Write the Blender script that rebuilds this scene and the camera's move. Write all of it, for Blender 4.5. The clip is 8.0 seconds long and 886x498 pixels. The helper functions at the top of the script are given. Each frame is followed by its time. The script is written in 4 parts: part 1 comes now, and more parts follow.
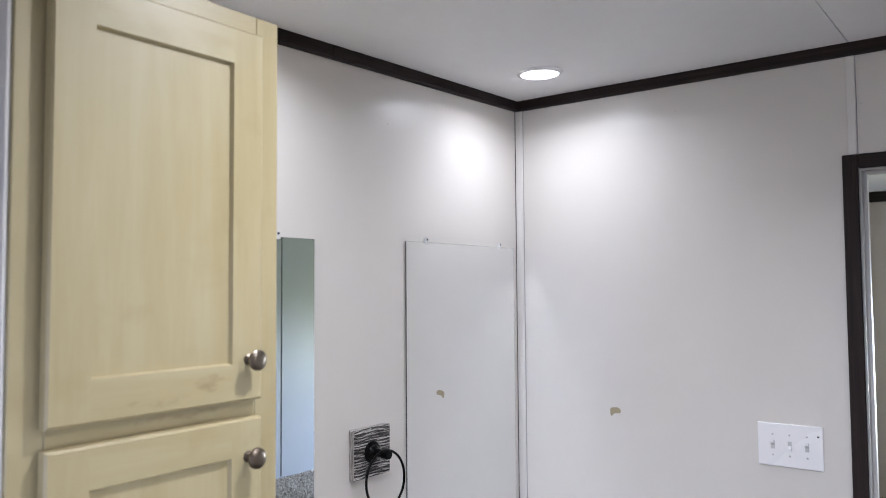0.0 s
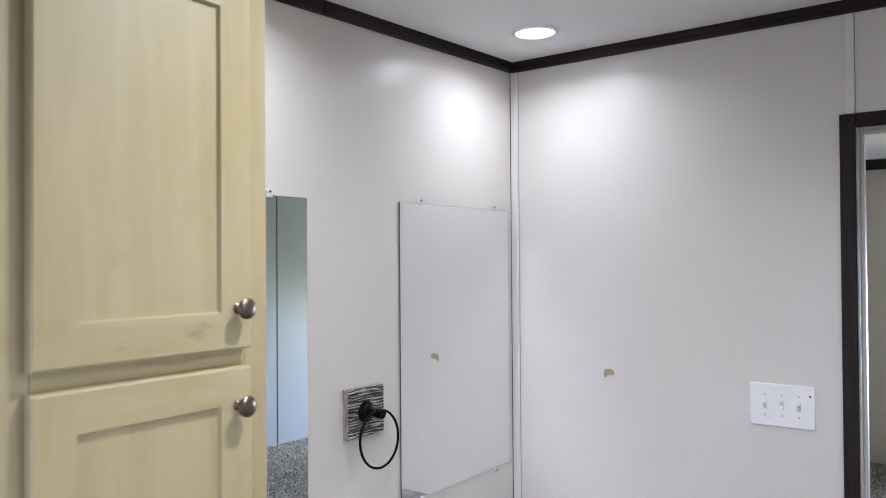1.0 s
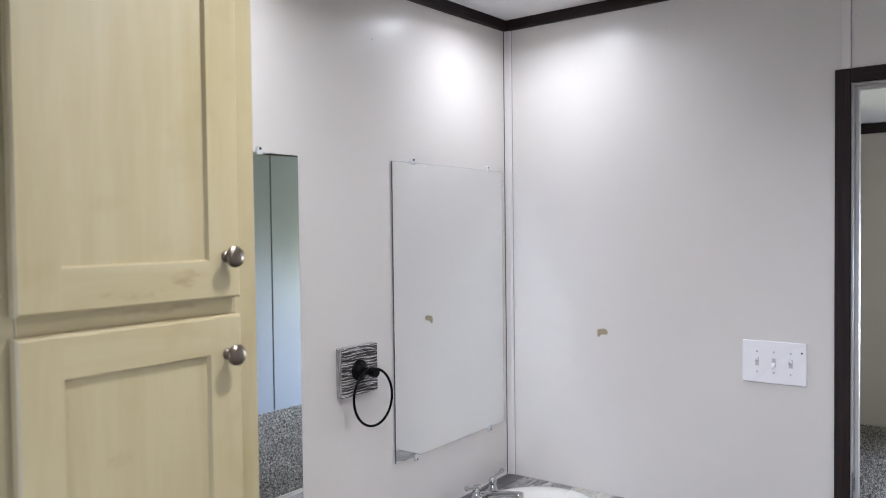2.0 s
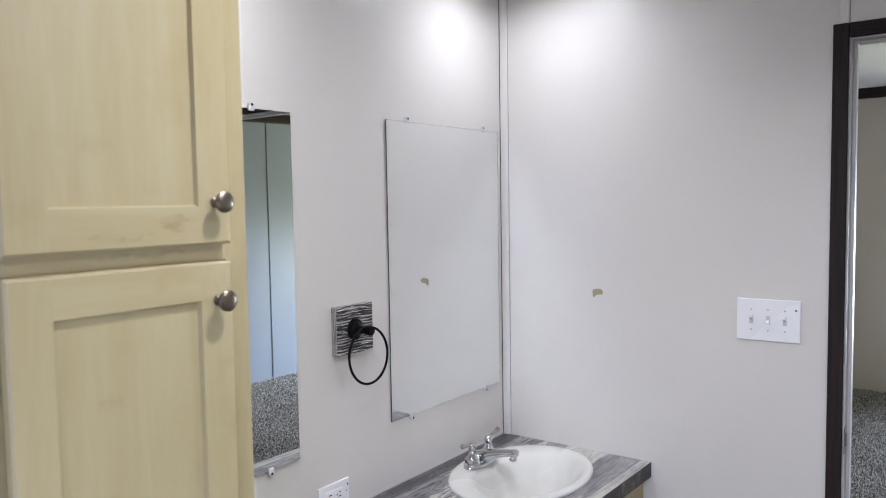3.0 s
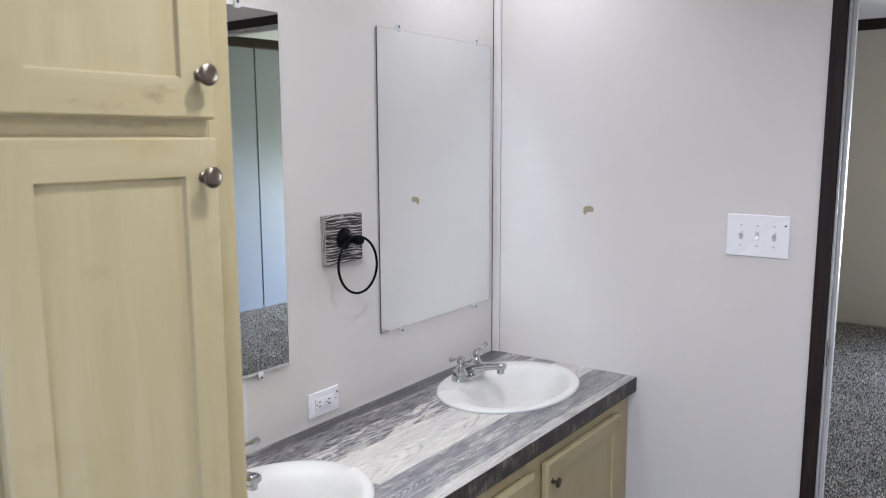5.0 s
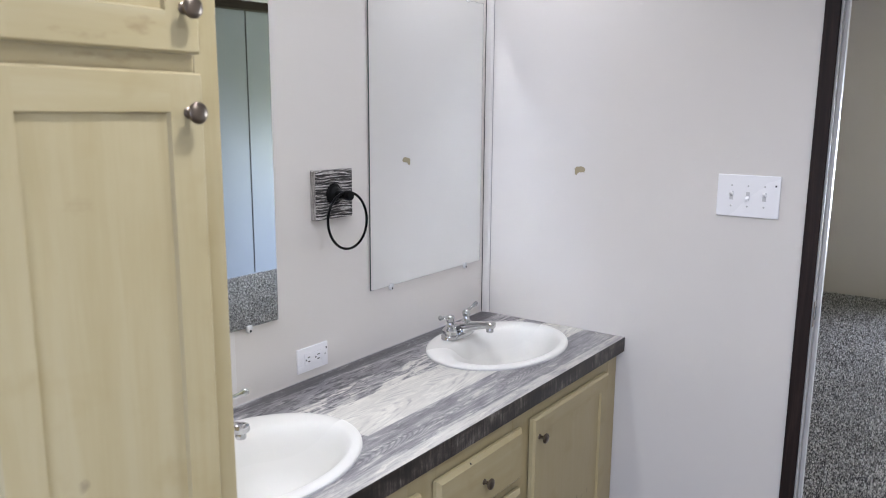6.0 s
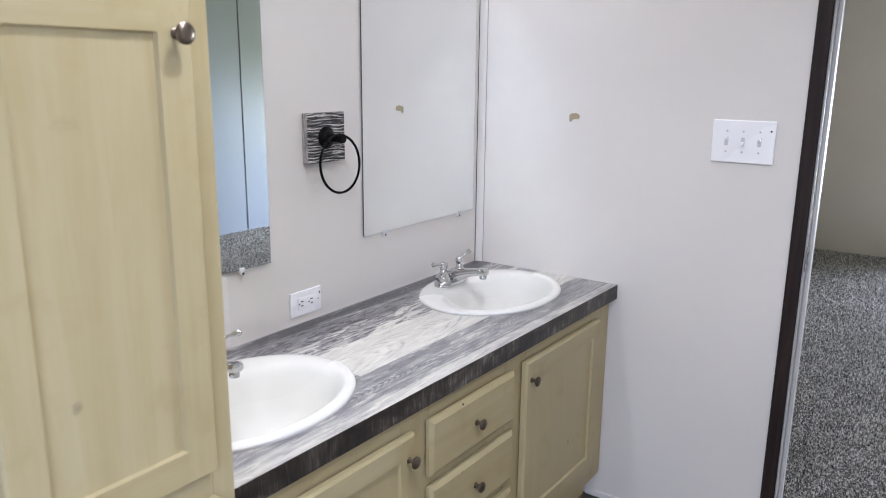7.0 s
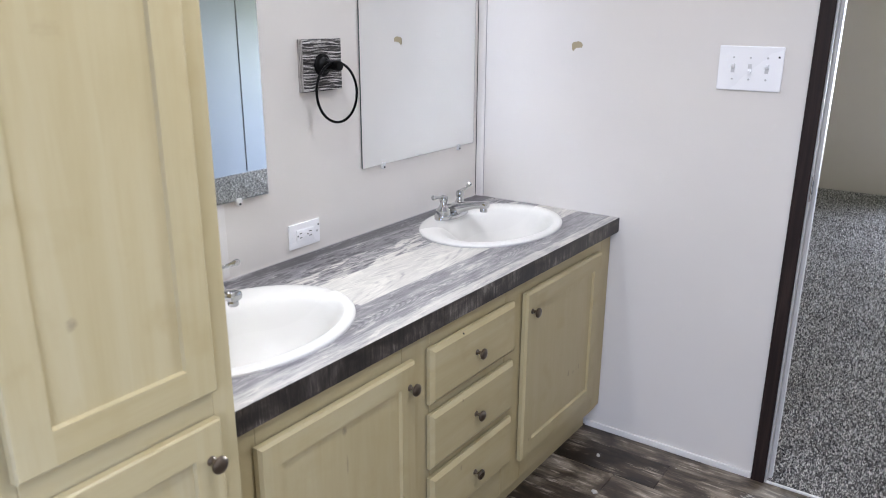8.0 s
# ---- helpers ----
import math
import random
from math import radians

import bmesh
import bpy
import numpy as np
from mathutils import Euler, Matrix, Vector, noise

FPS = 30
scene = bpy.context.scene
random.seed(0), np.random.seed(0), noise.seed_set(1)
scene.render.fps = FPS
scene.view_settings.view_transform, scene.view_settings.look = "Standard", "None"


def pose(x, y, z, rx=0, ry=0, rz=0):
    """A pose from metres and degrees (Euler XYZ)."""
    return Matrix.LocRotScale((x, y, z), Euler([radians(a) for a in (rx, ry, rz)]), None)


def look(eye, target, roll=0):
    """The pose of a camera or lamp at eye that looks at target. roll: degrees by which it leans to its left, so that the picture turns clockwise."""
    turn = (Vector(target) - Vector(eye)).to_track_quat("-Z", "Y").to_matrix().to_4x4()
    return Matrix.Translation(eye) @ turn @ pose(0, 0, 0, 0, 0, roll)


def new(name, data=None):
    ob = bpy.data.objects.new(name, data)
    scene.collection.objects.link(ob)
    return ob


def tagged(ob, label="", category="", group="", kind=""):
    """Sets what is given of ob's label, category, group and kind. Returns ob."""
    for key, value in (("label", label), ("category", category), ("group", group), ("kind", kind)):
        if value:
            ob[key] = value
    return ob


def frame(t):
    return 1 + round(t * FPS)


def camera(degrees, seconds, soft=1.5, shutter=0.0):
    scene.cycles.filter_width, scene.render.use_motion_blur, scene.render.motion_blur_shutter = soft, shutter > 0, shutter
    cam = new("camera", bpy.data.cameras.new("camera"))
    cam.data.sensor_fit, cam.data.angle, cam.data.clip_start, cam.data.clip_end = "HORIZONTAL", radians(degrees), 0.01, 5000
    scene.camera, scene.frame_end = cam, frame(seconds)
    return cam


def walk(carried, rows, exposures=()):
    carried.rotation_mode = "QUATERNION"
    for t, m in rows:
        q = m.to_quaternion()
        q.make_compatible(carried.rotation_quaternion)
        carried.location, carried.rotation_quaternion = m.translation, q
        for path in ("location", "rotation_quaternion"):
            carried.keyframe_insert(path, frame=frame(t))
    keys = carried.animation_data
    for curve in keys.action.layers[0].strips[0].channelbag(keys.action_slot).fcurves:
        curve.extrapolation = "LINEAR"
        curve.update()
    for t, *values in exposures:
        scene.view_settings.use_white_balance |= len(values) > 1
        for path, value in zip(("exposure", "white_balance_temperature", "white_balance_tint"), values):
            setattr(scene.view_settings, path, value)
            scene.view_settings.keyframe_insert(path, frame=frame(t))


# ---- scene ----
cam = camera(60.8, 8.0, 1.0)
cam.data.dof.use_dof, cam.data.dof.focus_distance, cam.data.dof.aperture_fstop = True, 2.25, 5.6
PATH = [
    (0, (-2.381, -1.461, 1.765), (-0.79, -0.254, 1.864), -0.4),
    (0.5, (-2.372, -1.459, 1.749), (-0.778, -0.253, 1.813), -0.4),
    (1, (-2.366, -1.458, 1.732), (-0.767, -0.257, 1.757), -0.4),
    (1.5, (-2.36, -1.457, 1.717), (-0.757, -0.261, 1.7), -0.5),
    (3, (-2.345, -1.463, 1.664), (-0.74, -0.276, 1.534), -0.9),
    (3.5, (-2.343, -1.461, 1.645), (-0.74, -0.279, 1.47), -0.8),
    (4, (-2.34, -1.458, 1.621), (-0.736, -0.283, 1.406), -0.7),
    (4.5, (-2.34, -1.46, 1.601), (-0.737, -0.291, 1.347), -0.5),
    (6, (-2.337, -1.468, 1.538), (-0.731, -0.332, 1.177), 0.4),
    (6.5, (-2.339, -1.472, 1.513), (-0.736, -0.348, 1.106), 0.6),
    (7, (-2.338, -1.472, 1.489), (-0.74, -0.362, 1.03), 0.6),
    (7.5, (-2.331, -1.469, 1.468), (-0.747, -0.373, 0.93), 0.4),
    (8, (-2.326, -1.467, 1.443), (-0.759, -0.377, 0.846), 0.3),
]
walk(cam, [(t, look(eye, target, roll)) for t, eye, target, roll in PATH],
     [(0, 0.49), (3, 0.51), (4.5, 0.54), (6, 0.63), (7, 0.74), (8, 0.85)])

BATH_W, BATH_S = -3.10, -2.40          # far ends of the bathroom

# ---- light ----
world = bpy.data.worlds.new("sky")
scene.world = world
scene.cycles.use_guiding = True
scene.cycles.caustics_reflective, scene.cycles.blur_glossy, scene.cycles.sample_clamp_indirect = True, 0.0, 0.0
world.use_nodes = True
wn = world.node_tree.nodes
sky = wn.new("ShaderNodeTexSky")
sky.sky_type = "NISHITA"
sky.sun_disc = False
sky.sun_elevation, sky.sun_rotation = radians(40), radians(200)
world.node_tree.links.new(sky.outputs[0], wn["Background"].inputs[0])
wn["Background"].inputs[1].default_value = 0.12


def window_light(name, m, w, h, watts, colour):
    data = bpy.data.lights.new(name, "AREA")
    data.shape, data.size, data.size_y, data.energy, data.color = "RECTANGLE", w, h, watts, colour
    ob = new(name, data)
    ob.matrix_world = m
    return ob


# sky light falls inward and down through the panes, light from the lawn outside inward and up
window_light("daylight_bath", look((BATH_W, -1.40, 1.30), (-1.75, -0.70, 0.55)), 0.94, 0.94, 8.0, (0.56, 0.67, 1.0)).data.spread = radians(125)
window_light("daylight_bedroom", look((4.82, -2.75, 1.10), (2.0, -2.55, -1.10)), 1.25, 0.95, 190.0, (0.62, 0.73, 1.0)).data.spread = radians(112)
window_light("lawn_light_bedroom", look((4.82, -2.75, 0.95), (2.4, -3.2, 1.9)), 1.25, 0.75, 38.0, (0.92, 1.0, 0.70)).data.spread = radians(145)
LED = (0.845, 0.885, 1.0)
LED_SPREAD = 154


# ---- material tools ----
class Mat:
    """A small wrapper round a node material."""

    def __init__(self, name, rough=0.5, metal=0.0, coat=0.0):
        self.m = bpy.data.materials.new(name)
        self.m.use_nodes = True
        self.t = self.m.node_tree
        self.b = self.t.nodes["Principled BSDF"]
        self.set("Roughness", rough)
        self.set("Metallic", metal)
        self.set("Coat Weight", coat)

    def set(self, socket, value):
        if hasattr(value, "is_linked"):
            self.t.links.new(value, self.b.inputs[socket])
        else:
            self.b.inputs[socket].default_value = value if not isinstance(value, tuple) else (*value, 1)

    def node(self, kind, values=None, operation="", data_type="", blend_type=""):
        n = self.t.nodes.new(kind)
        if operation:
            n.operation = operation
        if data_type:
            n.data_type = data_type
        if blend_type:
            n.blend_type = blend_type
        for key, v in (values or {}).items():
            if hasattr(v, "is_linked"):
                self.t.links.new(v, n.inputs[key])
            else:
                n.inputs[key].default_value = v
        return n

    def coords(self, scale=(1, 1, 1), turn=(0, 0, 0), shift=(0, 0, 0)):
        tc = self.node("ShaderNodeTexCoord")
        mp = self.node("ShaderNodeMapping", {"Vector": tc.outputs["Object"], "Scale": scale, "Rotation": turn, "Location": shift})
        return mp.outputs[0]

    def noise(self, vec, scale, detail=4.0, rough=0.55, distort=0.0):
        return self.node("ShaderNodeTexNoise", {"Vector": vec, "Scale": scale, "Detail": detail, "Roughness": rough, "Distortion": distort}).outputs[0]

    def ramp(self, fac, stops, interpolation="LINEAR"):
        n = self.node("ShaderNodeValToRGB", {"Fac": fac})
        r = n.color_ramp
        r.interpolation = interpolation
        while len(r.elements) < len(stops):
            r.elements.new(0.5)
        for e, (p, c) in zip(r.elements, stops):
            e.position, e.color = p, (*c, 1) if isinstance(c, tuple) else (c, c, c, 1)
        return n.outputs[0]

    def math(self, op, a, b=0.0, clamp=False):
        n = self.node("ShaderNodeMath", {0: a, 1: b}, operation=op)
        n.use_clamp = clamp
        return n.outputs[0]

    def mix(self, fac, a, b, blend="MIX"):
        a = (*a, 1) if isinstance(a, tuple) else a
        b = (*b, 1) if isinstance(b, tuple) else b
        n = self.node("ShaderNodeMix", {0: fac, 6: a, 7: b}, data_type="RGBA", blend_type=blend)
        return n.outputs[2]

    def bump(self, height, strength=0.2, distance=0.001):
        n = self.node("ShaderNodeBump", {"Height": height, "Strength": strength, "Distance": distance})
        self.set("Normal", n.outputs[0])


def plain(name, colour, rough=0.5, metal=0.0, grain=0.06, scale=60.0, coat=0.0, gloss=0.5):
    """A surface of one colour with faint mottling and wear."""
    k = Mat(name, rough, metal, coat)
    k.set("Specular IOR Level", gloss)
    v = k.coords()
    n = k.noise(v, scale, 5)
    big = k.noise(v, scale * 0.08, 3)
    f = k.math("MULTIPLY_ADD", n, 0.5)
    k.t.nodes[-1].inputs[2].default_value = 0.25
    dark = tuple(c * (1 - grain * 2) for c in colour)
    k.set("Base Color", k.mix(k.math("MULTIPLY", f, big, True), colour, dark))
    r = k.ramp(big, [(0.3, max(rough - 0.05, 0.02)), (0.7, min(rough + 0.07, 1))])
    k.set("Roughness", r)
    return k.m


def wall_vinyl(name, colour, rough):
    """Vinyl-faced wall panel: a faint linen weave and a satin sheen."""
    k = Mat(name, rough)
    k.set("Specular IOR Level", 0.45)
    v = k.coords()
    big = k.noise(v, 1.7, 3)
    fine = k.noise(v, 420, 2)
    weave = k.noise(k.coords((60, 60, 900)), 1.0, 2)
    shade = k.ramp(big, [(0.3, tuple(c * 0.97 for c in colour)), (0.7, colour)])
    k.set("Base Color", k.mix(k.math("MULTIPLY", weave, 0.10), shade, tuple(c * 0.88 for c in colour)))
    k.set("Roughness", k.ramp(big, [(0.3, rough - 0.03), (0.75, rough + 0.05)]))
    h = k.math("ADD", k.math("MULTIPLY", fine, 0.6), k.math("MULTIPLY", weave, 0.4))
    k.bump(h, 0.10, 0.0006)
    return k.m


KNOTS = ((-1.882, 1.073, 0.012, 0.014, 0.55), (-1.326, 0.629, 0.011, 0.017, 0.6), (-1.321, 0.548, 0.004, 0.036, 0.5), (-0.304, 0.345, 0.008, 0.018, 0.55),
         (-0.232, 0.342, 0.007, 0.015, 0.4), (-0.270, 0.338, 0.014, 0.010, 0.25), (-0.908, 0.517, 0.007, 0.006, 0.6), (-0.913, 0.325, 0.006, 0.013, 0.45), (-0.560, 0.235, 0.006, 0.008, 0.4))


# brown rub marks on the tall cabinet: x, z, half width, half height, strength
SMEARS = ((-1.765, 1.640, 0.050, 0.020, 0.50), (-1.835, 1.624, 0.085, 0.014, 0.45), (-1.80, 1.600, 0.13, 0.012, 0.55), (-1.86, 1.42, 0.050, 0.030, 0.20))


def pickled_wood(name, along):
    """Whitewashed pine: creamy yellow with soft grain along one axis, faint knots and rubbed patches."""
    k = Mat(name, 0.42)
    s = [10.0, 10.0, 10.0]
    s["xyz".index(along)] = 0.8
    v = k.coords(tuple(s))
    grain = k.noise(v, 2.2, 6, 0.6, 0.6)
    fine = k.noise(k.coords(tuple(c * 8 for c in s)), 2.0, 3)
    patch = k.noise(k.coords(), 4.5, 4, 0.5)
    base = k.ramp(grain, [(0.25, (0.356, 0.280, 0.137)), (0.50, (0.392, 0.318, 0.170)), (0.75, (0.422, 0.354, 0.208))])
    base = k.mix(k.ramp(patch, [(0.52, 0.0), (0.75, 0.45)]), base, (0.365, 0.284, 0.130))
    smudge = k.ramp(k.noise(k.coords((6, 6, 7)), 1.6, 3, 0.55, 0.2), [(0.56, 0.0), (0.76, 0.5)])
    base = k.mix(smudge, base, (0.325, 0.244, 0.106))
    base = k.mix(k.math("MULTIPLY", fine, 0.18), base, (0.525, 0.455, 0.295))
    dots = k.node("ShaderNodeTexVoronoi", {"Vector": k.coords((2.6, 2.6, 2.6) if along == "z" else (2.1, 2.1, 2.1)), "Scale": 1.0})
    knot = k.ramp(dots.outputs["Distance"], [(0.020, 0.62), (0.052, 0.0)])
    base = k.mix(knot, base, (0.23, 0.16, 0.075))
    sep = k.node("ShaderNodeSeparateXYZ", {0: k.coords()})
    rag = k.noise(k.coords(), 130, 3, 0.6)
    for kx, kz, rx, rz, depth in KNOTS:
        dx = k.math("DIVIDE", k.math("SUBTRACT", sep.outputs[0], kx), rx)
        dz = k.math("DIVIDE", k.math("SUBTRACT", sep.outputs[2], kz), rz)
        far = k.math("ADD", k.math("ADD", k.math("MULTIPLY", dx, dx), k.math("MULTIPLY", dz, dz)), k.math("MULTIPLY", rag, 0.9))
        base = k.mix(k.ramp(far, [(0.45, depth), (1.55, 0.0)]), base, (0.17, 0.135, 0.085))
    soil = k.noise(k.coords((1, 1, 2.5)), 34, 4, 0.62)
    for kx, kz, rx, rz, depth in SMEARS:
        dx = k.math("DIVIDE", k.math("SUBTRACT", sep.outputs[0], kx), rx)
        dz = k.math("DIVIDE", k.math("SUBTRACT", sep.outputs[2], kz), rz)
        far = k.math("ADD", k.math("ADD", k.math("MULTIPLY", dx, dx), k.math("MULTIPLY", dz, dz)), k.math("MULTIPLY", soil, 1.6))
        base = k.mix(k.ramp(far, [(0.60, depth), (1.9, 0.0)]), base, (0.215, 0.142, 0.062))
    k.set("Base Color", base)
    k.set("Roughness", k.ramp(grain, [(0.3, 0.36), (0.7, 0.50)]))
    k.bump(k.math("ADD", grain, k.math("MULTIPLY", fine, 0.5)), 0.12, 0.0008)
    return k.m


def dark_wood(name, along):
    k = Mat(name, 0.55)
    k.set("Specular IOR Level", 0.25)
    s = [40.0, 40.0, 40.0]
    s["xyz".index(along)] = 1.5
    grain = k.noise(k.coords(tuple(s)), 2.0, 6, 0.6, 0.4)
    k.set("Base Color", k.ramp(grain, [(0.3, (0.009, 0.0045, 0.004)), (0.55, (0.019, 0.0105, 0.0088)), (0.8, (0.044, 0.027, 0.021))]))
    k.bump(grain, 0.15, 0.0006)
    return k.m


def laminate(name):
    """Printed plank laminate: rows of cream, silver and charcoal boards with arched grain, saw strokes and worn white."""
    k = Mat(name, 0.40)
    tc = k.node("ShaderNodeTexCoord")
    sep = k.node("ShaderNodeSeparateXYZ", {0: tc.outputs["Object"]})
    x, y = sep.outputs[0], sep.outputs[1]

    def off(value, gain):
        out = k.math("MULTIPLY_ADD", value, gain)
        k.t.nodes[-1].inputs[2].default_value = -gain / 2
        return out

    def band(lo, hi, soft=0.004):
        return k.math("MULTIPLY", k.ramp(d, [(lo - soft, 0.0), (lo + soft, 1.0)]), k.ramp(d, [(hi - soft, 1.0), (hi + soft, 0.0)]))

    def arches(middle, per_metre, bow, wild, thin, shift=0.0):
        """Arched grain lines: nested parabolas along the board, bent by noise."""
        v = k.math("SUBTRACT", d, middle)
        bent = k.noise(k.coords((5, 22, 1), (0, 0, 0), (shift, shift, 0)), 1.0, 3, 0.55)
        phase = k.math("ADD", k.math("MULTIPLY", x, per_metre), k.math("MULTIPLY", k.math("MULTIPLY", v, v), bow))
        phase = k.math("ADD", phase, k.math("MULTIPLY", bent, wild))
        return k.ramp(k.math("PINGPONG", phase, 0.5), [(thin, 1.0), (thin + 0.16, 0.0)])

    # distance from the front edge; the board rows run a touch askew
    wob = off(k.noise(k.coords((5, 40, 1)), 1.0, 3), 0.008)
    d = k.math("ADD", k.math("ADD", k.math("ADD", y, k.math("MULTIPLY", x, 0.02)), wob), 0.60)
    left = k.ramp(d, [(0.0, 0.66), (0.080, 0.50), (0.205, 0.70), (0.36, 0.44), (0.455, 0.40), (0.545, 0.27)], "CONSTANT")
    mid = k.ramp(d, [(0.0, 0.67), (0.073, 0.50), (0.192, 0.84), (0.362, 0.52), (0.445, 0.44), (0.530, 0.22)], "CONSTANT")
    right = k.ramp(d, [(0.0, 0.66), (0.068, 0.46), (0.185, 0.76), (0.335, 0.44), (0.46, 0.52), (0.53, 0.26)], "CONSTANT")
    tone = k.mix(k.math("GREATER_THAN", x, -1.10), left, mid)
    tone = k.mix(k.math("GREATER_THAN", x, -0.49), tone, right)
    # long streaks, hair-fine pores and cloudy patches
    streak = k.noise(k.coords((4.5, 85, 1)), 1.0, 8, 0.70, 0.25)
    hair = k.noise(k.coords((16, 420, 1)), 1.0, 4, 0.65, 0.2)
    cloud = k.noise(k.coords((3.2, 10, 1), (0, 0, 0.10)), 1.3, 5, 0.60, 0.6)
    wash = k.noise(k.coords((9, 40, 1), (0, 0, -0.08)), 1.2, 6, 0.66, 0.9)
    g = k.math("ADD", k.math("ADD", off(streak, 0.72), off(hair, 0.62)), k.math("ADD", off(cloud, 0.50), off(wash, 0.55)))
    g = k.math("MULTIPLY", g, k.ramp(tone, [(0.62, 1.0), (0.80, 0.60)]))
    # arched grain: taupe on the cream board, charcoal on the grey ones
    fade = k.ramp(k.noise(k.coords((3, 9, 1)), 1.4, 2), [(0.38, 0.15), (0.60, 1.0)])
    cream = k.math("MULTIPLY", k.math("MULTIPLY", arches(0.270, 19.0, 900.0, 2.6, 0.10), band(0.195, 0.355)), k.ramp(k.noise(k.coords((4, 14, 1), (0, 0, 0), (3, 1, 0)), 1.5, 3), [(0.42, 0.04), (0.58, 0.21)]))
    front = k.math("MULTIPLY", k.math("MULTIPLY", arches(0.128, 44.0, 5200.0, 3.0, 0.12, 4.0), band(0.072, 0.190)), k.math("MULTIPLY", fade, 0.15))
    rear = k.math("MULTIPLY", k.math("MULTIPLY", arches(0.565, 36.0, 4200.0, 3.0, 0.14, 9.0), band(0.530, 0.70)), k.math("MULTIPLY", fade, 0.16))
    # slanting saw strokes across the middle rear boards
    sawn = k.noise(k.coords((20, 90, 1), (0, 0, 0.55)), 1.0, 4, 0.6, 0.6)
    saw = k.math("MULTIPLY", k.ramp(sawn, [(0.54, 0.0), (0.60, 0.34)]), band(0.350, 0.530, 0.012))
    # brushed white where the print shows worn paint
    brush = k.ramp(k.noise(k.coords((8, 46, 1), (0, 0, -0.10)), 1.2, 7, 0.68, 1.0), [(0.56, 0.0), (0.61, 0.20)])
    lime = k.math("MULTIPLY", k.ramp(k.noise(k.coords((7, 30, 1), (0, 0, 0.5), (2, 5, 0)), 1.0, 5, 0.66, 0.8), [(0.52, 0.0), (0.59, 0.34)]), band(0.350, 0.470, 0.02))
    g = k.math("ADD", g, k.math("ADD", brush, lime))
    for dark in (cream, front, rear, saw):
        g = k.math("SUBTRACT", g, dark)
    total = k.math("ADD", tone, g, True)
    col = k.ramp(total, [(0.0, (0.026, 0.024, 0.027)), (0.25, (0.080, 0.075, 0.081)), (0.50, (0.225, 0.213, 0.220)), (0.70, (0.440, 0.418, 0.385)), (1.0, (0.610, 0.582, 0.520))])
    k.set("Base Color", col)
    k.set("Roughness", k.ramp(total, [(0.0, 0.33), (1.0, 0.45)]))
    k.bump(k.math("ADD", streak, hair), 0.12, 0.0005)
    return k.m


def laminate_edge(name):
    """The same laminate on the front edge: charcoal end with upright saw marks."""
    k = Mat(name, 0.42)
    saw = k.noise(k.coords((170, 1, 16)), 1.0, 6, 0.72)
    blot = k.noise(k.coords((5.0, 1, 9)), 1.3, 6, 0.62, 0.8)
    t = k.math("ADD", k.math("MULTIPLY", blot, 0.95), k.math("MULTIPLY", saw, 0.72))
    k.set("Base Color", k.ramp(t, [(0.72, (0.011, 0.008, 0.0062)), (0.85, (0.032, 0.025, 0.020)), (0.95, (0.090, 0.073, 0.061)), (1.04, (0.19, 0.165, 0.145))]))
    k.bump(saw, 0.2, 0.0008)
    return k.m


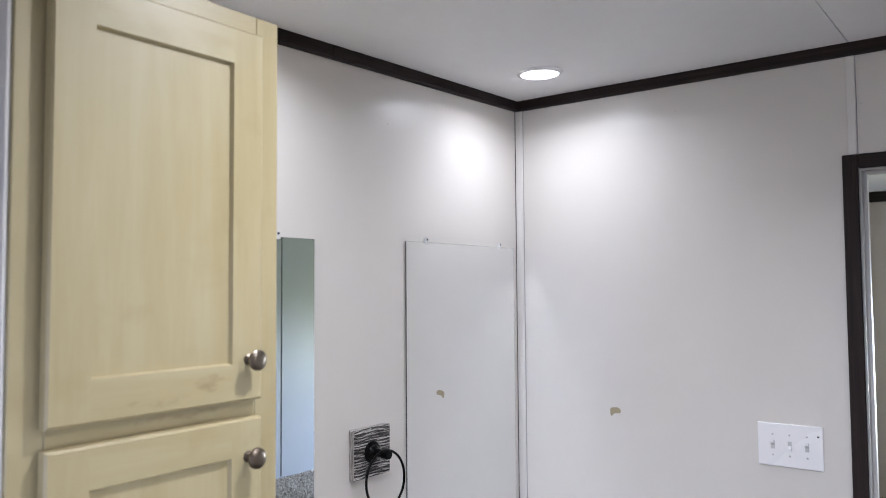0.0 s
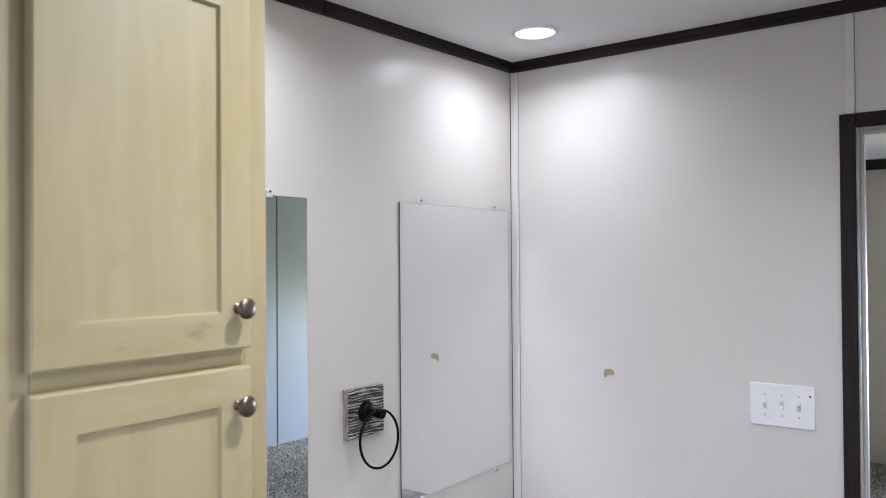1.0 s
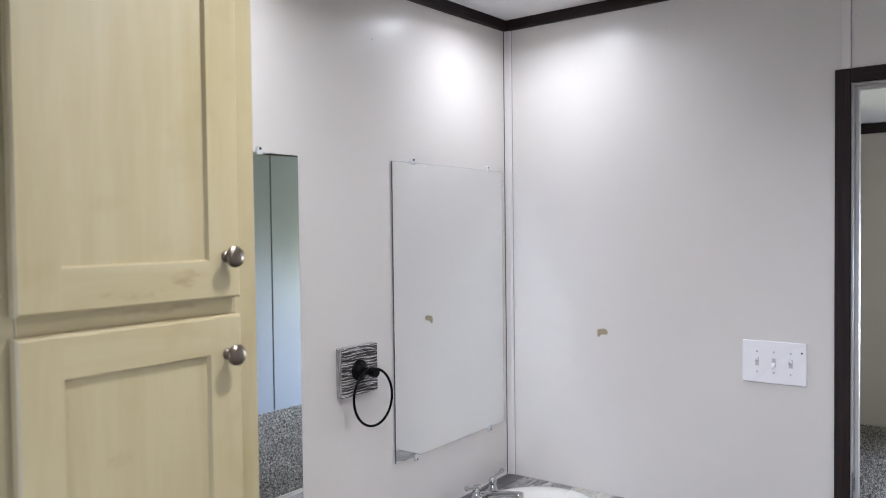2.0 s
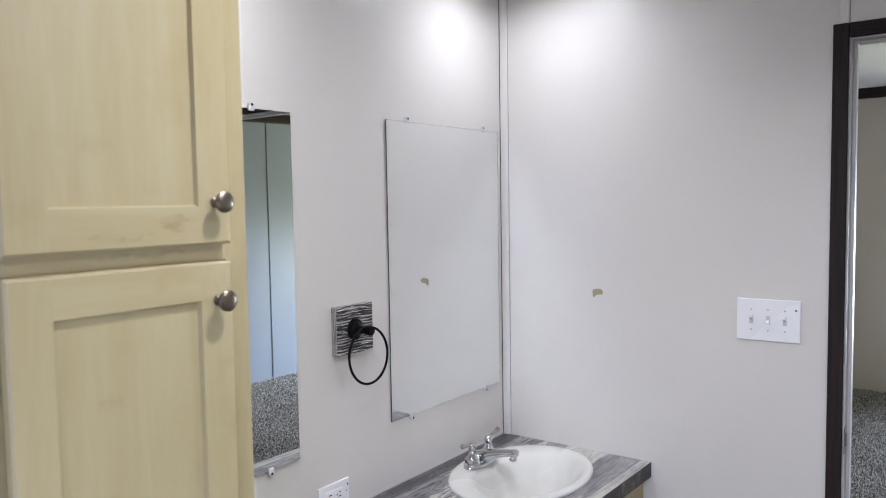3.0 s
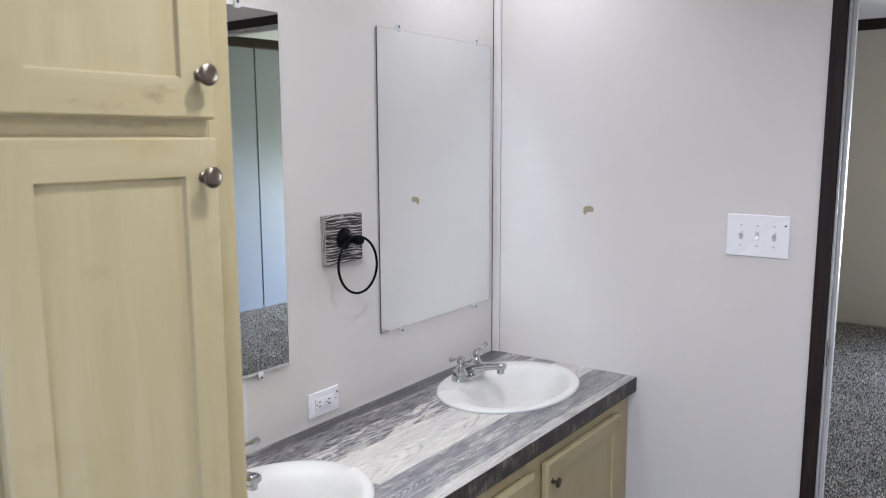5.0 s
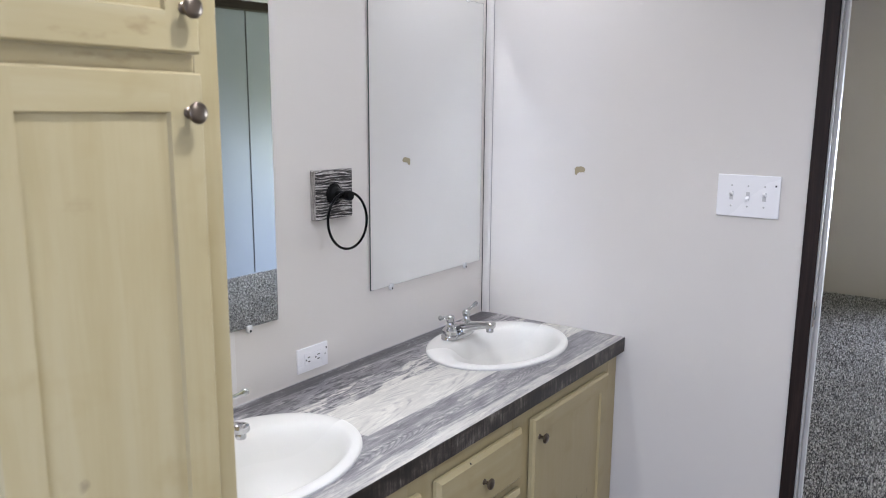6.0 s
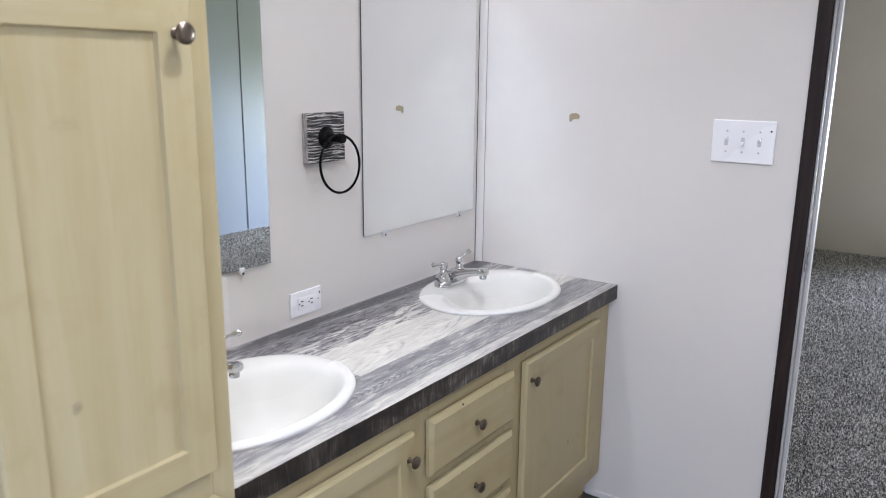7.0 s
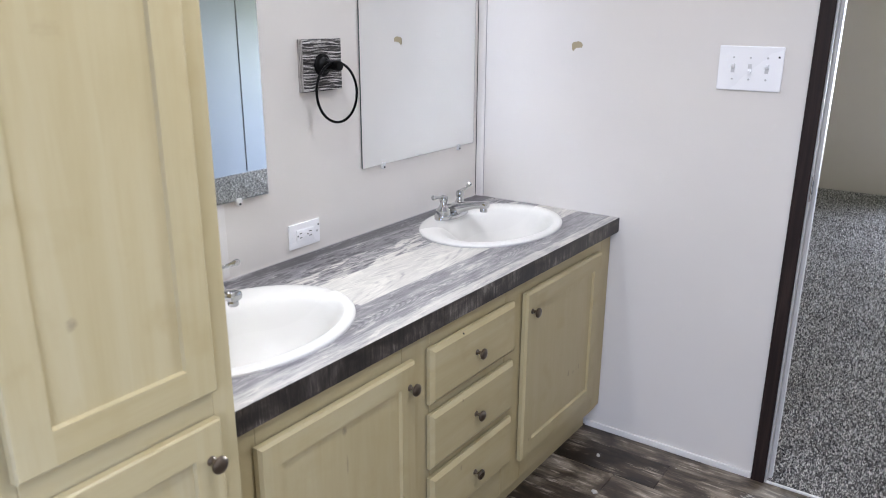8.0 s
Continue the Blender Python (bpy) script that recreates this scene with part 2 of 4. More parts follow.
def vinyl_plank(name):
    """Weathered dark plank flooring, each board with a shade of its own."""
    k = Mat(name, 0.42)
    info = k.node("ShaderNodeObjectInfo")
    tc = k.node("ShaderNodeTexCoord")
    shift = k.node("ShaderNodeCombineXYZ", {0: k.math("MULTIPLY", info.outputs["Random"], 37.0), 1: k.math("MULTIPLY", info.outputs["Random"], 91.0)})
    add = k.node("ShaderNodeVectorMath", {0: tc.outputs["Object"], 1: shift.outputs[0]}, operation="ADD")
    mp = k.node("ShaderNodeMapping", {"Vector": add.outputs[0], "Scale": (28, 3.2, 1)}).outputs[0]
    mp2 = k.node("ShaderNodeMapping", {"Vector": add.outputs[0], "Scale": (6.5, 3.4, 1)}).outputs[0]
    streak = k.noise(mp, 1.3, 10, 0.74, 0.9)
    blot = k.noise(mp2, 1.5, 5, 0.6, 0.5)
    t = k.math("ADD", k.math("MULTIPLY", streak, 0.50), k.math("MULTIPLY", blot, 0.90))
    t = k.math("ADD", t, k.math("MULTIPLY_ADD", info.outputs["Random"], 0.20))
    k.t.nodes[-2].inputs[2].default_value = -0.09
    base = k.ramp(t, [(0.52, (0.013, 0.0085, 0.006)), (0.66, (0.044, 0.031, 0.021)), (0.76, (0.120, 0.092, 0.066)), (0.88, (0.29, 0.245, 0.19))])
    mp3 = k.node("ShaderNodeMapping", {"Vector": add.outputs[0], "Scale": (58, 5, 1)}).outputs[0]
    scuff = k.math("MULTIPLY", k.ramp(k.noise(mp3, 1.2, 6, 0.7, 0.6), [(0.555, 0.0), (0.60, 1.0)]), k.ramp(blot, [(0.46, 0.0), (0.60, 0.65)]))
    base = k.mix(scuff, base, (0.54, 0.475, 0.39))
    mp4 = k.node("ShaderNodeMapping", {"Vector": add.outputs[0], "Scale": (15, 9, 1)}).outputs[0]
    chip = k.node("ShaderNodeTexVoronoi", {"Vector": k.node("ShaderNodeVectorMath", {0: mp4, 1: k.node("ShaderNodeTexNoise", {"Vector": mp4, "Scale": 5.0, "Detail": 3.0}).outputs[1]}, operation="ADD").outputs[0], "Scale": 0.36})
    base = k.mix(k.ramp(chip.outputs["Distance"], [(0.045, 0.85), (0.075, 0.0)]), base, (0.40, 0.37, 0.32))
    k.set("Base Color", base)
    k.set("Roughness", k.ramp(streak, [(0.3, 0.29), (0.7, 0.45)]))
    k.bump(streak, 0.25, 0.001)
    return k.m


def carpet_fibre(name):
    k = Mat(name, 0.95)
    geo = k.node("ShaderNodeNewGeometry")
    n = k.noise(k.coords(), 190, 2, 0.6)
    big = k.noise(k.coords(), 3.0, 3)
    t = k.math("ADD", k.math("MULTIPLY", geo.outputs["Random Per Island"], 0.56), k.math("MULTIPLY", n, 0.44))
    t = k.math("ADD", t, k.math("MULTIPLY_ADD", big, 0.16))
    k.t.nodes[-2].inputs[2].default_value = -0.08
    k.set("Base Color", k.ramp(t, [(0.22, (0.020, 0.017, 0.016)), (0.43, (0.155, 0.142, 0.132)), (0.60, (0.40, 0.372, 0.345)), (0.78, (0.72, 0.68, 0.635))]))
    return k.m


def carpet_base(name):
    k = Mat(name, 0.95)
    v = k.coords()
    n = k.noise(v, 100, 3, 0.7)
    vo = k.node("ShaderNodeTexVoronoi", {"Vector": v, "Scale": 95.0})
    t = k.math("ADD", k.math("MULTIPLY", n, 0.75), k.math("MULTIPLY", k.math("SUBTRACT", 1.0, vo.outputs["Distance"]), 0.25))
    k.set("Base Color", k.ramp(t, [(0.40, (0.030, 0.027, 0.026)), (0.50, (0.135, 0.125, 0.118)), (0.58, (0.36, 0.338, 0.315)), (0.68, (0.69, 0.655, 0.61))]))
    k.bump(n, 0.9, 0.01)
    return k.m


def barn_wood(name):
    """Burnt, wire-brushed pine: black grain with limed streaks."""
    k = Mat(name, 0.6)
    sep = k.node("ShaderNodeSeparateXYZ", {0: k.coords()})
    bend = k.noise(k.coords((8, 8, 20)), 1.0, 2.5, 0.5)
    phase = k.math("ADD", k.math("MULTIPLY", sep.outputs[2], 760.0), k.math("MULTIPLY", bend, 30.0))
    wave = k.math("SINE", phase)
    fine = k.noise(k.coords((14, 60, 380)), 1.0, 8, 0.76, 0.7)
    t = k.math("ADD", k.math("MULTIPLY_ADD", wave, 0.055), k.math("MULTIPLY", fine, 1.0))
    k.t.nodes[-3].inputs[2].default_value = 0.0
    k.set("Base Color", k.ramp(t, [(0.40, (0.006, 0.005, 0.005)), (0.48, (0.022, 0.019, 0.018)), (0.52, (0.12, 0.108, 0.102)), (0.57, (0.42, 0.40, 0.385)), (0.64, (0.74, 0.72, 0.70))]))
    k.bump(t, 0.5, 0.002)
    return k.m


def barn_side(name):
    """The sawn side of the same block: grey, with upright grain, paled for light from above."""
    k = Mat(name, 0.65)
    ring = k.noise(k.coords((60, 340, 18)), 1.0, 5, 0.65, 1.2)
    fine = k.noise(k.coords((300, 500, 60)), 1.0, 4, 0.6)
    t = k.math("ADD", k.math("MULTIPLY", ring, 0.75), k.math("MULTIPLY", fine, 0.25))
    k.set("Base Color", k.ramp(t, [(0.36, (0.06, 0.054, 0.050)), (0.48, (0.25, 0.232, 0.222)), (0.62, (0.54, 0.515, 0.495))]))
    k.bump(t, 0.4, 0.001)
    return k.m


def glow(name, colour, strength):
    k = Mat(name, 0.6)
    k.set("Base Color", (0.9, 0.9, 0.9))
    k.set("Emission Color", colour)
    k.set("Emission Strength", strength)
    return k.m


def clear(name, colour=(0.95, 0.97, 0.97)):
    k = Mat(name, 0.06)
    k.set("Base Color", colour)
    k.set("Transmission Weight", 0.35)
    k.set("IOR", 1.46)
    return k.m


# the blue of the sky light on this wall is partly put into its colour
BEDBLUE = wall_vinyl("bedroom_panel_skytint", (0.235, 0.255, 0.290), 0.42)
WALL = wall_vinyl("wall_panel", (0.684, 0.646, 0.606), 0.31)
BEDWALL = wall_vinyl("bedroom_panel", (0.53, 0.47, 0.40), 0.45)
BATTEN = plain("batten_vinyl", (0.72, 0.69, 0.66), 0.35, grain=0.03)
CEIL = plain("ceiling_paint", (0.825, 0.82, 0.825), 0.75, grain=0.04, scale=150)
WOOD_V, WOOD_H = pickled_wood("pickled_pine_upright", "z"), pickled_wood("pickled_pine_level", "x")
DARK_X, DARK_Y, DARK_Z = dark_wood("espresso_trim_x", "x"), dark_wood("espresso_trim_y", "y"), dark_wood("espresso_trim_z", "z")
LAMINATE, LAM_EDGE = laminate("plank_laminate"), laminate_edge("plank_laminate_edge")
PLANK, CARPET, FIBRE = vinyl_plank("weathered_plank"), carpet_base("carpet_ground"), carpet_fibre("carpet_fibre")
PORCELAIN = plain("porcelain", (0.65, 0.632, 0.592), 0.27, grain=0.01, scale=8, gloss=0.16)
CHROME = plain("chrome", (0.56, 0.565, 0.57), 0.035, 1.0, grain=0.02)
NICKEL = plain("brushed_nickel", (0.215, 0.175, 0.140), 0.30, 1.0, grain=0.1)
STEEL = plain("steel", (0.55, 0.54, 0.53), 0.35, 1.0)
BLACK = plain("black_enamel", (0.0035, 0.0034, 0.0036), 0.26, grain=0.1, gloss=0.10)
GAP = plain("joint_shadow", (0.33, 0.31, 0.31), 0.7)
SLOT = plain("dark_slot", (0.02, 0.02, 0.02), 0.7)
PLASTIC = plain("white_plastic", (0.86, 0.85, 0.86), 0.25, grain=0.02)
JAMB = plain("white_jamb", (0.50, 0.48, 0.46), 0.40, grain=0.04, scale=25)
CAULK = plain("caulk", (0.45, 0.44, 0.43), 0.5)
TAN = plain("bare_gypsum", (0.40, 0.33, 0.21), 0.9, grain=0.25, scale=160)
BARN, BARN_SIDE = barn_wood("limed_barn_wood"), barn_side("sawn_barn_wood_lit")
CLIP = clear("clear_plastic", (0.97, 0.97, 0.97))
SILVER = Mat("mirror_silver", 0.0, 1.0)
SILVER.set("Base Color", (0.87, 0.885, 0.88))
SILVER = SILVER.m
GLASS_EDGE = plain("glass_edge", (0.05, 0.07, 0.065), 0.2)
LENS = glow("led_diffuser", LED, 14.0)
SUB = plain("subfloor", (0.05, 0.045, 0.04), 0.9)


# ---- mesh tools ----
def link(name, bm, mats, parent=None, smooth=False):
    me = bpy.data.meshes.new(name)
    bmesh.ops.recalc_face_normals(bm, faces=bm.faces[:])
    bm.to_mesh(me)
    bm.free()
    for m in mats if isinstance(mats, (list, tuple)) else (mats,):
        me.materials.append(m)
    if smooth:
        me.shade_smooth()
        me.set_sharp_from_angle(angle=radians(38))
    ob = new(name, me)
    ob.parent = parent
    return ob


def part(name, bm, material, parent, label="", smooth=False):
    ob = link(name, bm, material, parent, smooth)
    return tagged(ob, label) if label else ob


def thing(name, label, category, m=None, group="", kind=""):
    """An empty at a thing's base, to carry its parts."""
    ob = new(name)
    ob.empty_display_size = 0.05
    if m is not None:
        ob.matrix_world = m
    return tagged(ob, label, category, group, kind)


def box(x0, x1, y0, y1, z0, z1, bevel=0.0, seg=1, bm=None):
    made = bmesh.new()
    bmesh.ops.create_cube(made, size=1.0)
    for v in made.verts:
        v.co = Vector((x0 + (v.co.x + 0.5) * (x1 - x0), y0 + (v.co.y + 0.5) * (y1 - y0), z0 + (v.co.z + 0.5) * (z1 - z0)))
    if bevel:
        bmesh.ops.bevel(made, geom=made.edges[:], offset=bevel, segments=seg, affect="EDGES", profile=0.6)
    return join(bm, made) if bm else made


def join(bm, other):
    me = bpy.data.meshes.new("join")
    other.to_mesh(me)
    other.free()
    bm.from_mesh(me)
    bpy.data.meshes.remove(me)
    return bm


def lathe(profile, axis=Matrix(), seg=24, bm=None, caps=True):
    """Turn (radius, height) pairs round z, then lay the shape by a matrix."""
    made = bmesh.new()
    rings = []
    for r, h in profile:
        if r < 1e-6:
            rings.append([made.verts.new(axis @ Vector((0, 0, h)))])
        else:
            rings.append([made.verts.new(axis @ Vector((r * math.cos(a), r * math.sin(a), h))) for a in (2 * math.pi * i / seg for i in range(seg))])
    for a, b in zip(rings, rings[1:]):
        for i in range(seg):
            j = (i + 1) % seg
            quad = [a[i % len(a)], a[j % len(a)], b[j % len(b)], b[i % len(b)]]
            quad = list(dict.fromkeys(quad))
            if len(quad) > 2:
                made.faces.new(quad)
    for ring in (rings[0], rings[-1]):
        if caps and len(ring) > 2:
            made.faces.new(ring)
    return join(bm, made) if bm else made


def tube(points, radii, seg=12, closed=False, flat=1.0, upright=None):
    """A round bar along points; flat squeezes it along its second axis."""
    made = bmesh.new()
    pts = [Vector(p) for p in points]
    n = len(pts)
    rings = []
    for i, p in enumerate(pts):
        a, b = pts[(i - 1) % n] if closed or i else p, pts[(i + 1) % n] if closed or i < n - 1 else p
        d = (b - a).normalized()
        up = Vector(upright) if upright else Vector((0, 0, 1)) if abs(d.z) < 0.95 else Vector((0, 1, 0))
        u = d.cross(up).normalized()
        w = u.cross(d).normalized()
        r = radii[i] if isinstance(radii, (list, tuple)) else radii
        rings.append([made.verts.new(p + u * (r * math.cos(t)) + w * (r * flat * math.sin(t))) for t in (2 * math.pi * j / seg for j in range(seg))])
    for i in range(n if closed else n - 1):
        a, b = rings[i], rings[(i + 1) % n]
        for j in range(seg):
            made.faces.new((a[j], a[(j + 1) % seg], b[(j + 1) % seg], b[j]))
    if not closed:
        made.faces.new(rings[0])
        made.faces.new(rings[-1])
    return made


def prism(outline, h0, h1, place):
    """A flat outline drawn out from h0 to h1; place maps (u, v, h) to the world."""
    made = bmesh.new()
    a = [made.verts.new(place(u, v, h0)) for u, v in outline]
    b = [made.verts.new(place(u, v, h1)) for u, v in outline]
    made.faces.new(a)
    made.faces.new(b)
    for i in range(len(a)):
        j = (i + 1) % len(a)
        made.faces.new((a[i], a[j], b[j], b[i]))
    return made


# ---- setting ----
ROOM_E, ROOM_S, ROOM_N = 4.83, -4.14, 0.30
DOOR_N, DOOR_S, DOOR_TOP = -1.120, -1.900, 2.087
T = 0.070                              # wall thickness
RISE = 0.028                            # the bathroom ceiling climbs eastward, the bedroom's less


def ceil_z(x):
    return 2.446 + (RISE if x < 0 else 0.018) * x


def setting(ob, label, category="wall"):
    return tagged(ob, label, category, kind="structure")


def wall_x(name, x0, x1, y0, y1, holes, mat, label):
    """A wall along x between y0 and y1, with holes (x0, x1, z0, z1)."""
    bm = bmesh.new()
    at = x0
    for a, b, c, d in sorted(holes):
        box(at, a, y0, y1, 0, 2.62, bm=bm)
        if c > 0:
            box(a, b, y0, y1, 0, c, bm=bm)
        box(a, b, y0, y1, d, 2.62, bm=bm)
        at = b
    box(at, x1, y0, y1, 0, 2.62, bm=bm)
    return setting(link(name, bm, mat), label)


def wall_y(name, y0, y1, x0, x1, holes, mats, label):
    bm = bmesh.new()
    at = y0
    for a, b, c, d in sorted(holes):
        box(x0, x1, at, a, 0, 2.62, bm=bm)
        if c > 0:
            box(x0, x1, a, b, 0, c, bm=bm)
        box(x0, x1, a, b, d, 2.62, bm=bm)
        at = b
    box(x0, x1, at, y1, 0, 2.62, bm=bm)
    if isinstance(mats, tuple):
        mid = (x0 + x1) / 2
        for f in bm.faces:
            f.material_index = 1 if f.calc_center_median().x > mid else 0
    return setting(link(name, bm, mats), label)


wall_north = wall_x("wall_north", BATH_W - T, 0.0, 0.0, T, [], WALL, "pale grey vinyl-faced wall panels behind the vanity")
wall_east = wall_y("wall_east", BATH_S - T, ROOM_N + T, 0.0, T, [(DOOR_S, DOOR_N, 0, DOOR_TOP)], (WALL, BEDWALL), "pale grey vinyl-faced wall with a doorway and a chipped spot")
wall_south = wall_x("wall_south", BATH_W - T, 0.0, BATH_S - T, BATH_S, [], WALL, "plain pale grey bathroom wall")
wall_west = wall_y("wall_west", BATH_S, 0.0, BATH_W - T, BATH_W, [(-1.90, -0.90, 0.80, 1.80)], WALL, "pale grey bathroom wall with a window opening")
bed_east = wall_y("wall_bedroom_east", ROOM_S, ROOM_N, ROOM_E, ROOM_E + T, [(-3.4, -2.1, 0.50, 1.65)], BEDWALL, "greige bedroom wall panels with a window opening")
bed_south = wall_x("wall_bedroom_south", T, ROOM_E + T, ROOM_S - T, ROOM_S, [], BEDBLUE, "bedroom wall panels tinted blue-grey for sky light, with thin dark upright seams")
bed_north = wall_x("wall_bedroom_north", T, ROOM_E + T, ROOM_N, ROOM_N + T, [], BEDWALL, "plain greige bedroom wall")
wall_y("wall_bedroom_west", ROOM_S, BATH_S - T, 0.0, T, [], BEDWALL, "plain greige bedroom wall")


def sloped(x0, x1, y0, y1, low, high):
    bm = box(x0, x1, y0, y1, 0, 1)
    for v in bm.verts:
        v.co.z = ceil_z(v.co.x) + (high if v.co.z > 0.5 else low)
    return bm


bm = bmesh.new()
for x0, x1 in ((BATH_W - T, 0.0), (0.0, ROOM_E + T)):
    join(bm, sloped(x0, x1, ROOM_S - T, -1.1075, 0.0, 0.1))
    join(bm, sloped(x0, x1, -1.1045, ROOM_N + T, 0.0, 0.1))
    join(bm, sloped(x0, x1, -1.1075, -1.1045, 0.004, 0.1))
ceiling = setting(link("ceiling", bm, CEIL), "white ceiling boards with a fine joint", "ceiling")

subfloor = setting(link("floor", box(BATH_W - T, 0.004, BATH_S - T, T, -0.06, -0.004), SUB), "bathroom floor of dark weathered vinyl planks", "floor")
carpet = setting(link("carpet", box(0.010, ROOM_E + T, ROOM_S - T, ROOM_N + T, -0.06, 0.004), CARPET), "grey speckled cut-pile bedroom carpet", "carpet")


def crown(name, bm, mat, parent, label="dark espresso wood strip"):
    return part(name, bm, mat, parent, label)


def crown_x(x0, x1, y, side, tall, thick, parent, mat=DARK_X):
    """Strip along a wall that runs with x; side is the way it stands out."""
    prof = [(0, 0), (thick * 0.75, 0), (thick, tall * 0.18), (thick, tall), (0, tall)]
    bm = bmesh.new()
    ends = []
    for x in (x0, x1):
        ends.append([bm.verts.new((x, y + side * u, ceil_z(x) - tall + v)) for u, v in prof])
    a, b = ends
    bm.faces.new(a)
    bm.faces.new(b)
    for i in range(len(a)):
        j = (i + 1) % len(a)
        bm.faces.new((a[i], a[j], b[j], b[i]))
    return crown("crown_trim", bm, mat, parent)


def crown_y(y0, y1, x, side, tall, thick, parent, mat=DARK_Y):
    prof = [(0, 0), (thick * 0.75, 0), (thick, tall * 0.18), (thick, tall), (0, tall)]
    zc = ceil_z(x)
    bm = bmesh.new()
    a = [bm.verts.new((x + side * u, y0, zc - tall + v)) for u, v in prof]
    b = [bm.verts.new((x + side * u, y1, zc - tall + v)) for u, v in prof]
    bm.faces.new(a)
    bm.faces.new(b)
    for i in range(len(a)):
        j = (i + 1) % len(a)
        bm.faces.new((a[i], a[j], b[j], b[i]))
    return crown("crown_trim", bm, mat, parent)


crown_x(-0.9540, -0.002, 0.0, -1, 0.037, 0.014, wall_north)
crown_x(BATH_W, -0.9572, 0.0, -1, 0.037, 0.014, wall_north)
crown_y(BATH_S, -0.015, 0.0, -1, 0.037, 0.014, wall_east)
crown_x(BATH_W, 0, BATH_S, 1, 0.037, 0.014, wall_south)
crown_y(BATH_S, 0, BATH_W, 1, 0.037, 0.014, wall_west)
crown_y(ROOM_S, ROOM_N, ROOM_E, -1, 0.088, 0.016, bed_east)
crown_x(T, ROOM_E - 0.017, ROOM_S, 1, 0.088, 0.016, bed_south)
crown_x(T, ROOM_E, ROOM_N, -1, 0.088, 0.016, bed_north)
crown_y(ROOM_S, ROOM_N, T, 1, 0.088, 0.016, wall_east)

# battens over the panel joints
CR = 0.0375
part("batten", box(-0.006, 0, -1.1175, -1.0955, DOOR_TOP + 0.0395, 2.446 - CR, 0.0015), BATTEN, wall_east, "narrow pale grey joint strip")
part("panel_joint", box(-0.0012, 0, -1.1200, -1.1182, DOOR_TOP + 0.0395, 2.446 - CR), GAP, wall_east, "thin dark panel joint")
part("batten", box(-1.186, -1.162, -0.006, 0, 0.806, 2.40, 0.0015), BATTEN, wall_north, "narrow pale grey joint strip")
part("corner_bead", prism([(0, 0), (-0.0075, 0), (-0.0085, -0.002), (-0.0080, -0.005), (-0.0070, -0.009), (-0.0060, -0.022), (-0.0025, -0.028), (0, -0.027)],
                          0.10, 2.446 - CR, lambda u, v, h: Vector((u, v, h))), BATTEN, wall_north, "pale grey inside-corner strip")
part("panel_joint", box(-0.0112, -0.0090, -0.0018, 0, 0.80, 2.446 - CR), SLOT, wall_north, "thin dark panel joint")
part("panel_joint", box(-0.0014, 0, -0.0302, -0.0286, 0.80, 2.446 - CR), GAP, wall_east, "thin grey panel joint")
for x in (1.03, 2.25, 3.47):
    part("panel_joint", box(x - 0.004, x + 0.004, ROOM_S, ROOM_S + 0.0015, 0.02, 2.41), SLOT, bed_south, "thin dark panel joint")
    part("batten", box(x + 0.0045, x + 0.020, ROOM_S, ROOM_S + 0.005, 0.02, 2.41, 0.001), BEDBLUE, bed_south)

# baseboard
part("baseboard", box(-0.009, 0, DOOR_N + 0.0425, -0.492, 0, 0.022, 0.003, 2), BATTEN, wall_east, "low white quarter strip along the floor")
part("baseboard", box(-0.009, 0, BATH_S, DOOR_S - 0.0425, 0, 0.022, 0.003, 2), BATTEN, wall_east)
part("baseboard", box(BATH_W, 0, BATH_S, BATH_S + 0.009, 0, 0.022, 0.003, 2), BATTEN, wall_south)


# chipped spot and stray nail heads
def chip_outline():
    rnd = random.Random(5)
    pts = []
    for i in range(22):
        a = 2 * math.pi * i / 22
        r = 1 + rnd.uniform(-0.10, 0.10)
        u, v = 0.0190 * math.cos(a) * r, 0.0130 * math.sin(a) * r
        if math.pi * 1.03 < a < math.pi * 1.33:
            v -= 0.008
        if math.pi * 1.45 < a < math.pi * 1.8:
            v += 0.005
        pts.append((u, v))
    return pts


part("torn_spot", prism(chip_outline(), 0.0, -0.0012, lambda u, v, h: Vector((h, -0.375 - u, 1.344 + v))), TAN, wall_east, "torn tan patch where the facing came off")
for x, z in ((-0.72, 2.245),):
    part("nail_head", lathe([(0.0022, 0), (0.0016, 0.0012), (0, 0.0015)], Matrix.Translation((x, 0, z)) @ pose(0, 0, 0, 90), 10), STEEL, wall_north)
for y, z in ((-0.60, 2.325), (-1.083, 1.72), (-1.13, 2.27)):
    part("nail_head", lathe([(0.0022, 0), (0.0016, 0.0012), (0, 0.0015)], Matrix.Translation((0, y, z)) @ pose(0, 0, 0, 0, -90), 10), STEEL, wall_east)

# ---- doorway ----
door = thing("door_1", "open doorway with espresso casing and white jamb", "doorway", kind="structure")
CW, CT = 0.0395, 0.012


def casing(bm, mat):
    return part("casing", bm, mat, door, "dark espresso wood casing strip")


casing(box(-CT, 0, DOOR_N + 0.001, DOOR_N + 0.001 + CW, 0, DOOR_TOP + CW, 0.002), DARK_Z)
casing(box(-CT, 0, DOOR_S - 0.001 - CW, DOOR_S - 0.001, 0, DOOR_TOP + CW, 0.002), DARK_Z)
casing(box(-CT - 0.0005, 0, DOOR_S, DOOR_N, DOOR_TOP, DOOR_TOP + CW, 0.002), DARK_Y)
for y0, y1 in ((DOOR_N, DOOR_N + 0.001 + CW), (DOOR_S - 0.001 - CW, DOOR_S)):
    part("casing", box(T, T + CT, y0, y1, 0, DOOR_TOP + CW, 0.002), DARK_Z, door)
